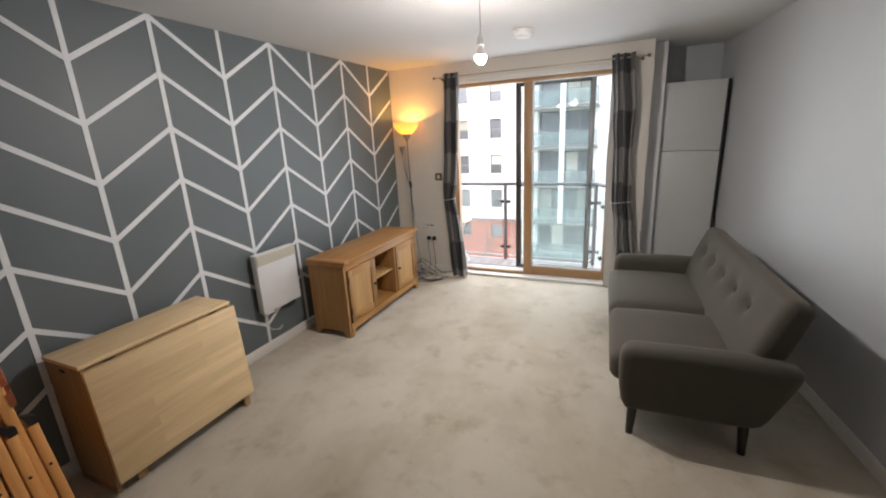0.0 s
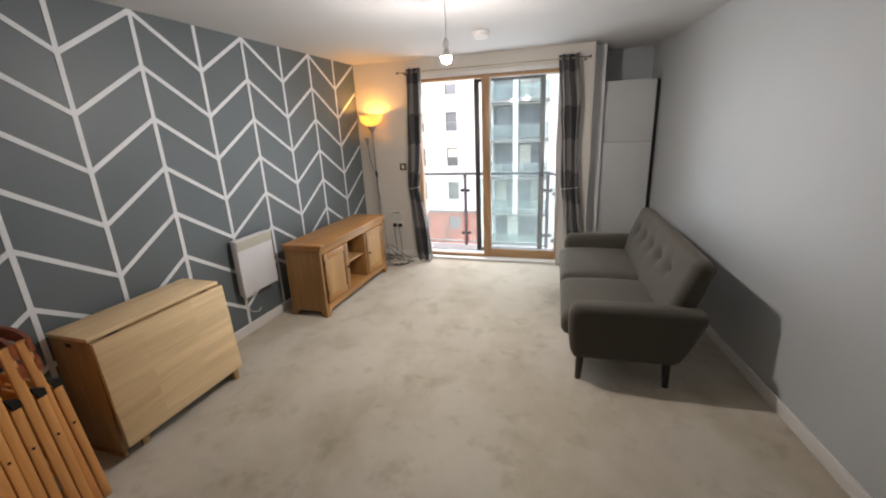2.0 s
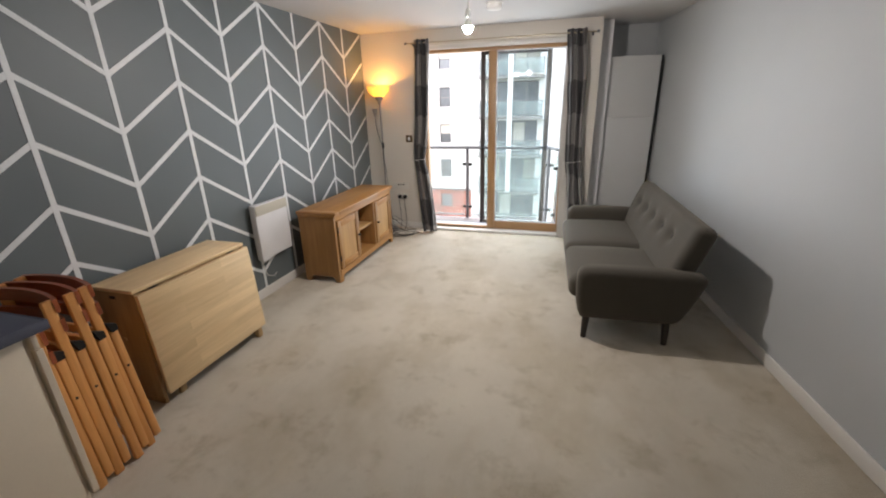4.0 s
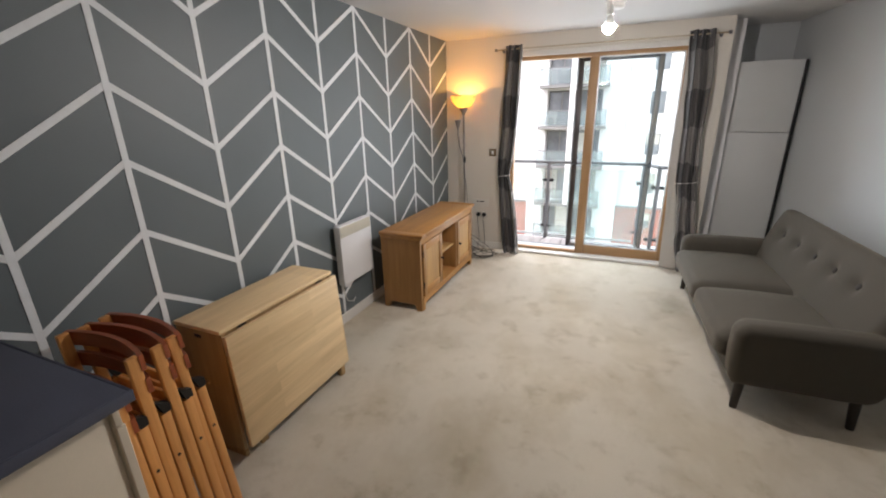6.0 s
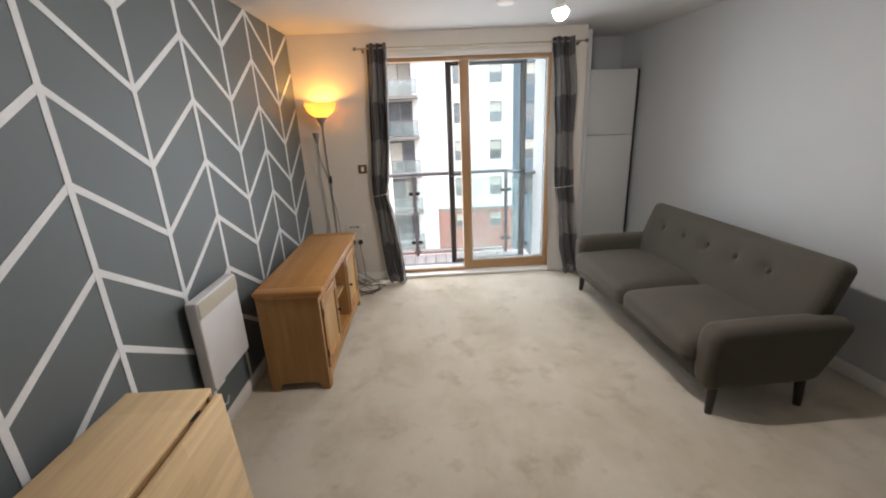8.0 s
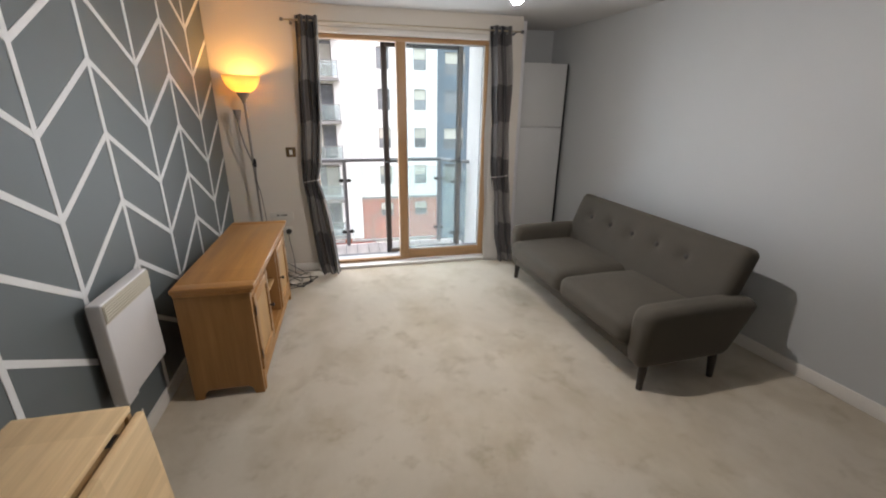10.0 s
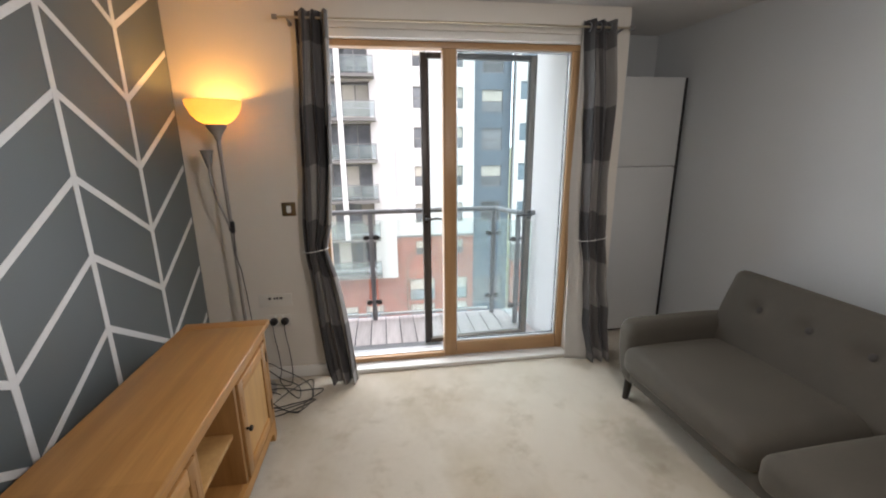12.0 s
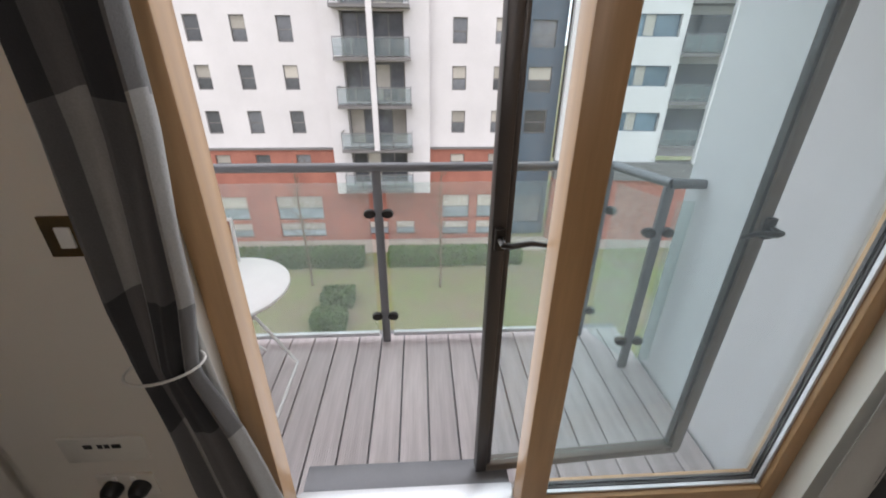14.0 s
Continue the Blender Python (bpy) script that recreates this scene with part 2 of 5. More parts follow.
SOFA_CLOTH.node_tree.nodes["Principled BSDF"].inputs["Sheen Tint"].default_value = (1.0, 0.86, 0.66, 1)
SOFA_BUTTON = surf("charcoal_button_cloth", (0.06, 0.055, 0.05), 0.9, 0, 0.09, 9, 420, 0.3, 0.4, bump_size=0.002)
SOFA_LEG = surf("dark_stained_leg", (0.02, 0.014, 0.011), 0.35, 0, 0.15, 12, 60, 0.1, 0.03)
HEATER_WHITE = surf("white_enamel", (0.72, 0.72, 0.73), 0.35, 0, 0.02, 4, 90, 0.02, 0.02)
HEATER_GRILLE = surf("cream_grille", (0.55, 0.52, 0.43), 0.5, 0, 0.03, 6, 90, 0.02, 0.02)
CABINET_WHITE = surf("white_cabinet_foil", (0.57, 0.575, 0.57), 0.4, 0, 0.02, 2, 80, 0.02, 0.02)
# Near-black that paints the shade of gaps, a slot and unlit rooms
UNLIT_DARK = surf("unlit_near_black", (0.012, 0.011, 0.011), 0.5, 0, 0.1, 6, 90, 0.05, 0.02)
LAMP_GREY = surf("silver_grey_paint", (0.30, 0.28, 0.26), 0.4, 0.55, 0.05, 8, 90, 0.03, 0.02)
BRASS = surf("aged_brass_plate", (0.19, 0.13, 0.065), 0.35, 0.85, 0.1, 20, 120, 0.06, 0.02)
POLE_METAL = surf("champagne_metal", (0.45, 0.38, 0.28), 0.35, 0.8, 0.05, 10, 90, 0.03, 0.02)
PLATE_WHITE = surf("cream_white_plate", (0.66, 0.635, 0.58), 0.45, 0, 0.02, 8, 90, 0.02, 0.01)
PLASTIC_WHITE = surf("white_plastic", (0.80, 0.79, 0.76), 0.4, 0, 0.02, 8, 90, 0.02, 0.01)
WORKTOP = surf("blue_grey_laminate", (0.075, 0.08, 0.115), 0.5, 0, 0.1, 8, 190, 0.2, 0.04)
CREAM_UNIT = surf("cream_unit_panel", (0.76, 0.655, 0.51), 0.5, 0, 0.03, 2, 90, 0.03, 0.02)
CURTAIN = curtain_material()
LINING = surf("cream_curtain_lining", (0.50, 0.485, 0.46), 0.9, 0, 0.05, 4, 300, 0.08, 0.2)
CORD_WHITE = surf("white_cotton_cord", (0.7, 0.68, 0.64), 0.8, 0, 0.05, 20, 300, 0.1, 0.2)
CABLE_GREY = surf("dark_flex", (0.035, 0.032, 0.03), 0.5, 0, 0.1, 20, 100, 0.05, 0.02)
PANE = glass("clear_pane", (0.94, 0.982, 0.985), haze=0.013)
RAIL_GLASS = frosted("misted_balustrade_glass", (0.94, 0.98, 0.965), 0.05)
FAR_GUARD = frosted("far_balcony_glass", (0.80, 0.84, 0.86), 0.07)
DECK = wood("weathered_deck", (0.58, 0.525, 0.52), (0.47, 0.42, 0.415), "y", 0.8, 0, 0.1)
RENDER_WHITE = surf("white_render", (0.60, 0.575, 0.585), 0.9, 0, 0.06, 0.35, 12, 0.05, 0.05)
RENDER_NEAR = surf("white_balcony_render", (0.68, 0.675, 0.69), 0.9, 0, 0.03, 1.2, 60, 0.04, 0.1)
BRICK_RED = surf("red_brickwork", (0.33, 0.135, 0.10), 0.9, 0, 0.18, 0.6, 9, 0.16, 0.1, second=(0.27, 0.105, 0.08))
DARK_CLADDING = surf("blue_grey_cladding", (0.085, 0.115, 0.155), 0.5, 0, 0.1, 0.4, 6, 0.08, 0.03)
FAR_FRAME = surf("grey_window_frame", (0.16, 0.15, 0.15), 0.5, 0, 0.08, 1, 20, 0.05, 0.02)
FAR_PANE = surf("dark_window_pane", (0.13, 0.135, 0.15), 0.12, 0, 0.35, 0.9, 3, 0.1, 0.0, rnd=0.6)
FAR_BLUE = surf("blue_grey_ribbon_pane", (0.12, 0.17, 0.215), 0.15, 0, 0.2, 0.6, 3, 0.1, 0.0, rnd=0.3)
BLIND = surf("pale_blind", (0.42, 0.39, 0.35), 0.8, 0, 0.1, 1, 8, 0.05, 0.02, rnd=0.25)
GRASS = surf("winter_lawn", (0.15, 0.175, 0.062), 0.95, 0, 0.3, 0.45, 6, 0.4, 0.3, second=(0.25, 0.205, 0.145))
GRAVEL = surf("worn_path", (0.36, 0.31, 0.27), 0.95, 0, 0.12, 0.5, 9, 0.15, 0.2)
HEDGE = surf("clipped_hedge_leaf", (0.085, 0.135, 0.04), 0.8, 0, 0.35, 3, 14, 0.3, 0.2, rnd=0.2)
BARK = surf("sapling_bark", (0.16, 0.12, 0.09), 0.9, 0, 0.2, 4, 30, 0.15, 0.2)
METAL_WHITE = surf("white_painted_steel", (0.78, 0.77, 0.75), 0.4, 0, 0.04, 5, 90, 0.03, 0.02)
CANVAS_TAN = surf("tan_slat_wood", (0.36, 0.2, 0.11), 0.7, 0, 0.1, 5, 60, 0.08, 0.05)


def shade_glass():
    m = bpy.data.materials.new("amber_lamp_shade")
    m.use_nodes = True
    nt = m.node_tree
    nt.nodes.remove(nt.nodes["Principled BSDF"])
    t, d, mix = (nt.nodes.new(k) for k in ("ShaderNodeBsdfTranslucent", "ShaderNodeBsdfDiffuse", "ShaderNodeMixShader"))
    t.inputs[0].default_value, d.inputs[0].default_value = (0.60, 0.51, 0.33, 1), (0.84, 0.80, 0.66, 1)
    mix.inputs[0].default_value = 0.3
    nt.links.new(t.outputs[0], mix.inputs[1])
    nt.links.new(d.outputs[0], mix.inputs[2])
    nt.links.new(mix.outputs[0], nt.nodes["Material Output"].inputs[0])
    return m


SHADE = shade_glass()
BULB_GLOW = glow("lit_white_bulb", (1.0, 0.925, 0.845), BULB_POWER)
UPLIGHT_GLOW = glow("lit_warm_bulb", (1.0, 0.46, 0.09), UPLIGHT_POWER)


# ---- mesh helpers ----
def link_mesh(name, bm, material, smooth=False):
    me = bpy.data.meshes.new(name)
    bmesh.ops.recalc_face_normals(bm, faces=bm.faces)
    bm.to_mesh(me)
    bm.free()
    me.materials.append(material)
    if smooth:
        me.shade_smooth()
        me.set_sharp_from_angle(angle=radians(40))
    return me


def part(name, bm, material, parent, label="", smooth=True):
    ob = new(name, link_mesh(name, bm, material, smooth))
    ob.parent = parent
    if label:
        ob["label"] = label
    return ob


def shared(name, me, parent, place=None):
    ob = new(name, me)
    ob.parent = parent
    if place is not None:
        ob.matrix_local = place
    return ob


def thing(name, place, label, category, group=""):
    ob = new(name)
    ob.matrix_world = place
    ob.empty_display_size = 0.1
    return tagged(ob, label, category, group)


def setting(name, bm, material, label, category, smooth=False):
    return tagged(new(name, link_mesh(name, bm, material, smooth)), label, category, kind="structure")


def bx(bm, x0, x1, y0, y1, z0, z1, bev=0.0, seg=2):
    made = bmesh.ops.create_cube(bm, size=1.0)["verts"]
    for v in made:
        v.co = (x0 + (v.co.x + 0.5) * (x1 - x0), y0 + (v.co.y + 0.5) * (y1 - y0), z0 + (v.co.z + 0.5) * (z1 - z0))
    if bev:
        edges = list({e for v in made for e in v.link_edges})
        bmesh.ops.bevel(bm, geom=edges, offset=bev, segments=seg, affect="EDGES", profile=0.5)
    return bm


def box(x0, x1, y0, y1, z0, z1, bev=0.0, seg=2):
    return bx(bmesh.new(), x0, x1, y0, y1, z0, z1, bev, seg)


def tube(bm, points, radii, seg=10, caps=True):
    """A round bar along a line of points."""
    points = [Vector(p) for p in points]
    if not isinstance(radii, (list, tuple)):
        radii = [radii] * len(points)
    rings, side = [], None
    for i, p in enumerate(points):
        ahead = (points[min(i + 1, len(points) - 1)] - points[max(i - 1, 0)]).normalized()
        if side is None:
            side = ahead.orthogonal().normalized()
        side = (side - ahead * side.dot(ahead)).normalized()
        up = ahead.cross(side)
        rings.append([bm.verts.new(p + radii[i] * (math.cos(a) * side + math.sin(a) * up)) for a in (2 * math.pi * k / seg for k in range(seg))])
    for a, b in zip(rings, rings[1:]):
        for k in range(seg):
            bm.faces.new((a[k], a[(k + 1) % seg], b[(k + 1) % seg], b[k]))
    if caps:
        bm.faces.new(list(reversed(rings[0])))
        bm.faces.new(rings[-1])
    return bm


def lathe(bm, profile, cx=0.0, cy=0.0, seg=32, closed=False):
    """Rows of (radius, height) turned round an upright axis."""
    rings = [[bm.verts.new((cx + r * math.cos(2 * math.pi * k / seg), cy + r * math.sin(2 * math.pi * k / seg), z)) for k in range(seg)] for r, z in profile]
    pairs = list(zip(rings, rings[1:])) + ([(rings[-1], rings[0])] if closed else [])
    for a, b in pairs:
        for k in range(seg):
            bm.faces.new((a[k], a[(k + 1) % seg], b[(k + 1) % seg], b[k]))
    if not closed:
        for ring in (rings[0], rings[-1]):
            bm.faces.new(ring)
    return bm


def pillow(sx, sy, sz, r, cuts=10, crown=0.0, even=0.75):
    """A padded block about its own middle, with rounded edges and a swelling top."""
    bm = bmesh.new()
    bmesh.ops.create_cube(bm, size=1.0)
    bmesh.ops.subdivide_edges(bm, edges=bm.edges[:], cuts=cuts, use_grid_fill=True)
    half = Vector((sx / 2, sy / 2, sz / 2))
    for v in bm.verts:
        n = [math.copysign(abs(2 * c) ** even, c) if abs(c) > 1e-6 else 0.0 for c in v.co]
        p = Vector((n[0] * half.x, n[1] * half.y, n[2] * half.z))
        inner = Vector(max(-h + r, min(h - r, c)) for c, h in zip(p, half))
        off = p - inner
        if off.length > 1e-6:
            p = inner + off.normalized() * r if min(half) > r * 0.99 and off.length > r * 0.5 else p
        if crown and p.z > 0:
            p.z += crown * (1 - (p.x / half.x) ** 2) * (1 - (p.y / half.y) ** 4)
        v.co = p
    return bm


def pierced(x0, x1, z0, z1, y0, y1, holes):
    """An upright wall facing along y, with real openings (x0, x1, z0, z1) through it."""
    bm = bmesh.new()
    xs = sorted({x0, x1, *(h[0] for h in holes), *(h[1] for h in holes)})
    zs = sorted({z0, z1, *(h[2] for h in holes), *(h[3] for h in holes)})
    xs, zs = [x for x in xs if x0 <= x <= x1], [z for z in zs if z0 <= z <= z1]
    nx, nz = len(xs) - 1, len(zs) - 1

    def solid(i, k):
        if not (0 <= i < nx and 0 <= k < nz):
            return False
        x, z = (xs[i] + xs[i + 1]) / 2, (zs[k] + zs[k + 1]) / 2
        return not any(h[0] < x < h[1] and h[2] < z < h[3] for h in holes)

    found = {}

    def vert(i, k, y):
        key = (i, k, y)
        if key not in found:
            found[key] = bm.verts.new((xs[i], y, zs[k]))
        return found[key]

    for i in range(nx):
        for k in range(nz):
            if not solid(i, k):
                continue
            for y in (y0, y1):
                bm.faces.new([vert(i, k, y), vert(i + 1, k, y), vert(i + 1, k + 1, y), vert(i, k + 1, y)])
            for near, a, b in (((i - 1, k), (i, k), (i, k + 1)), ((i + 1, k), (i + 1, k), (i + 1, k + 1)), ((i, k - 1), (i, k), (i + 1, k)), ((i, k + 1), (i, k + 1), (i + 1, k + 1))):
                if not solid(*near):
                    bm.faces.new([vert(*a, y0), vert(*b, y0), vert(*b, y1), vert(*a, y1)])
    return bm


def prism(bm, outline, axis, a, b):
    """An outline of two-figure points, drawn out along x, y or z from a to b."""
    def at(p, d):
        return {"x": (d, p[0], p[1]), "y": (p[0], d, p[1]), "z": (p[0], p[1], d)}[axis]
    lo, hi = [bm.verts.new(at(p, a)) for p in outline], [bm.verts.new(at(p, b)) for p in outline]
    bm.faces.new(lo)
    bm.faces.new(list(reversed(hi)))
    for k in range(len(outline)):
        j = (k + 1) % len(outline)
        bm.faces.new((lo[k], hi[k], hi[j], lo[j]))
    return bm


# ---- the room ----
CEIL, WALL, BACK = 2.40, 5.0, -2.6
OPEN_L, OPEN_R, OPEN_TOP = 0.74, 2.49, 2.235
RIGHT = lambda y: 3.42 + (5.65 - y) * 0.117

setting("floor", box(-0.15, 4.7, BACK - 0.1, 5.0, -0.12, 0.0), CARPET, "beige cut-pile carpet with worn, darker patches", "floor")
setting("floor_alcove", box(2.78, 3.6, 5.0, 5.75, -0.12, 0.0), CARPET, "beige carpet running into the alcove", "floor")
setting("ceiling", box(-0.15, 4.7, BACK - 0.1, 5.85, CEIL, CEIL + 0.15), CEILING_PAINT, "plain white painted ceiling", "ceiling")
wall_left = setting("wall_left", box(-0.15, 0.0, BACK, 5.2, -0.1, CEIL), GREY_PAINT, "slate grey feature wall with white chevron lines", "wall")
setting("wall_window", pierced(0.0, 2.78, -0.1, CEIL, WALL, 5.2, [(OPEN_L, OPEN_R, 0.0, OPEN_TOP)]), WHITE_WALL, "white wall round the balcony doors", "wall")
setting("wall_alcove_side", box(2.68, 2.78, 5.2, 5.65, -0.1, CEIL), PALE_GREY, "pale grey return wall of the alcove", "wall")
setting("wall_alcove_back", box(2.68, 3.7, 5.65, 5.75, -0.1, CEIL), PALE_GREY, "pale grey back wall of the alcove", "wall")
setting("wall_back", box(-0.15, 4.7, BACK - 0.1, BACK, -0.1, CEIL), PALE_GREY, "plain pale wall closing the room", "wall")
rw = bmesh.new()
prism(rw, [(RIGHT(5.65), 5.65), (RIGHT(BACK), BACK), (RIGHT(BACK) + 0.15, BACK), (RIGHT(5.65) + 0.15, 5.65)], "z", -0.1, CEIL)
setting("wall_right", rw, PALE_GREY, "pale cool-grey painted wall behind the sofa", "wall")


def skirting(x0, y0, x1, y1, name):
    bm = bmesh.new()
    d = Vector((x1 - x0, y1 - y0, 0))
    bx(bm, 0, d.length, 0.0, 0.014, 0.0, 0.085, 0.004, 2)
    ob = setting(name, bm, GLOSS_WHITE, "white painted skirting board", "skirting board", True)
    ob.matrix_world = Matrix.Translation((x0, y0, 0)) @ Matrix.Rotation(math.atan2(d.y, d.x), 4, "Z")
    return ob


skirting(0.0005, 5.0, 0.0005, BACK, "baseboard_left")
skirting(OPEN_L - 0.02, 4.9995, 0.016, 4.9995, "baseboard_window_left")
skirting(2.78, 4.9995, OPEN_R + 0.03, 4.9995, "baseboard_window_right")
skirting(RIGHT(BACK) - 0.001, BACK, RIGHT(5.6) - 0.001, 5.6, "baseboard_right")

# white chevron lines on the grey wall
COL0, PITCH, ROW0, ROWS_UP, RISE, LINE = 1.812, 0.4545, 0.838, 0.312, 0.295, 0.027
line_bm = bmesh.new()
bx(line_bm, 0.0, 0.0025, -LINE / 2, LINE / 2, 0.085, CEIL - 0.001)
upright_me = link_mesh("painted_line", line_bm, LINE_PAINT)


def slant_mesh(up):
    bm = bmesh.new()
    h = LINE / 2 * math.hypot(PITCH, RISE) / PITCH
    z = RISE if up else -RISE
    prism(bm, [(LINE / 2, -h + z * LINE / 2 / PITCH), (PITCH - LINE / 2, z - h - z * LINE / 2 / PITCH), (PITCH - LINE / 2, z + h - z * LINE / 2 / PITCH), (LINE / 2, h + z * LINE / 2 / PITCH)], "x", 0.0, 0.0022)
    return link_mesh("painted_line", bm, LINE_PAINT)


slants = {True: slant_mesh(True), False: slant_mesh(False)}
for k in range(-6, 8):
    y = COL0 + k * PITCH
    if k < 7:
        shared("painted_line", upright_me, wall_left, Matrix.Translation((0.0, y, 0.0)))
    if k == 7:
        continue
    valley = k % 2 == 0
    for r in range(-1, 6):
        z = ROW0 + (r - 1) * ROWS_UP + (0.011 if valley else ROWS_UP - 0.006)
        if 0.1 < ROW0 + (r - 1) * ROWS_UP:
            shared("painted_line", slants[valley], wall_left, Matrix.Translation((0.0, y, z)))


# ---- balcony doors ----
def balcony_doors():
    frame_ob = setting("window_1", box(OPEN_L, OPEN_R, 5.07, 5.15, 2.15, 2.188, 0.004), FRAME_WOOD_X, "oak balcony door frame with a fixed pane and an open leaf", "balcony door", True)
    part("jamb", box(OPEN_L, OPEN_L + 0.065, 5.07, 5.15, 0.03, 2.149, 0.004), FRAME_WOOD, frame_ob)
    part("jamb", box(OPEN_R - 0.055, OPEN_R, 5.07, 5.15, 0.03, 2.149, 0.004), FRAME_WOOD, frame_ob)
    part("mullion", box(1.572, 1.660, 5.065, 5.15, 0.03, 2.149, 0.005), FRAME_WOOD, frame_ob)
    part("bottom_rail", box(1.661, OPEN_R - 0.056, 5.07, 5.15, 0.03, 0.132, 0.004), FRAME_WOOD_X, frame_ob)
    part("threshold", box(OPEN_L + 0.066, 1.571, 5.06, 5.099, 0.03, 0.062, 0.004), FRAME_WOOD_X, frame_ob)
    part("threshold_plate", box(OPEN_L + 0.066, 1.571, 5.10, 5.185, 0.02, 0.066, 0.004), ALUMINIUM, frame_ob, "pale metal threshold plate")
    part("metal_sill", box(OPEN_L + 0.066, 1.571, 5.186, 5.30, 0.005, 0.045, 0.004), STEEL_GREY, frame_ob, "grey metal outer sill")
    part("window_sill", box(OPEN_L - 0.01, OPEN_R + 0.01, 4.965, 5.069, 0.0, 0.029, 0.004), GLOSS_WHITE, frame_ob, "white painted sill board")
    part("head_trim", box(OPEN_L, OPEN_R, 5.012, 5.10, 2.189, 2.234, 0.003), GLOSS_WHITE, frame_ob, "white head lining")
    x0, x1, z0, z1 = 1.660, OPEN_R - 0.055, 0.132, 2.15
    bead = bmesh.new()
    for a in ((x0, x0 + 0.012, z0, z1), (x1 - 0.012, x1, z0, z1), (x0 + 0.012, x1 - 0.012, z0, z0 + 0.012), (x0 + 0.012, x1 - 0.012, z1 - 0.012, z1)):
        bx(bead, a[0], a[1], 5.104, 5.111, a[2], a[3])
        bx(bead, a[0], a[1], 5.1185, 5.128, a[2], a[3])
    trim = bmesh.new()
    for a in ((x0, x0 + 0.010, z0, z1), (x1 - 0.010, x1, z0, z1), (x0 + 0.010, x1 - 0.010, z0, z0 + 0.010), (x0 + 0.010, x1 - 0.010, z1 - 0.010, z1)):
        bx(trim, a[0], a[1], 5.088, 5.103, a[2], a[3], 0.002, 1)
    part("glazing_bead", trim, ALUMINIUM, frame_ob, "pale glazing bead")
    part("gasket", bead, SASH_GREY, frame_ob, "dark rubber gasket")
    pane = part("pane", box(x0 + 0.012, x1 - 0.012, 5.112, 5.118, z0 + 0.012, z1 - 0.012), PANE, frame_ob, "clear fixed pane")
    pane.visible_shadow = False
    # dark frame of the hinged leaf, folded back outside
    leaf = setting("door_1", box(0, 0.040, -0.022, 0.022, 0, 2.1, 0.004), SASH_GREY, "dark-framed glazed balcony door leaf, folded open", "door", True)
    leaf.matrix_world = pose(1.445, 5.252, 0.06, 0, 0, 3.0)
    w = 0.83
    part("stile", box(w - 0.046, w - 0.010, -0.022, 0.022, 0, 2.1, 0.004), SASH_LIT, leaf, "stile painted paler for the light on its edge")
    part("gasket", box(w - 0.058, w - 0.0465, -0.012, 0.012, 0.037, 2.063), SASH_GREY, leaf, "dark rubber gasket")
    part("edge_seal", box(w - 0.0095, w, -0.014, 0.014, 0.0, 2.1, 0.002), SASH_GREY, leaf, "dark edge seal")
    part("cover_strip", box(0.0405, 0.056, -0.016, 0.016, 0.037, 2.063, 0.003), SASH_GREY, leaf)
    part("rail", box(0.041, w - 0.0465, -0.022, 0.022, 0, 0.036, 0.004), SASH_LIT, leaf, "bottom rail painted paler for the light on it")
    part("rail", box(0.041, w - 0.0465, -0.022, 0.022, 2.064, 2.1, 0.004), SASH_GREY, leaf)
    pane = part("pane", box(0.0565, w - 0.0585, -0.004, 0.004, 0.037, 2.063), PANE, leaf, "clear glass pane")
    pane.visible_shadow = False
    for x, s in ((0.02, 1), (w - 0.02, -1)):
        h = bmesh.new()
        bx(h, x - 0.014, x + 0.014, -0.04, -0.0225, 0.955, 1.02, 0.003)
        tube(h, [(x, -0.04, 0.99), (x, -0.075, 0.99), (x + s * 0.02, -0.082, 0.99), (x + s * 0.07, -0.08, 0.996), (x + s * 0.12, -0.076, 0.985)], [0.009, 0.009, 0.009, 0.008, 0.006], 10)
        part("handle", h, DARK_METAL, leaf, "dark lever handle")


balcony_doors()


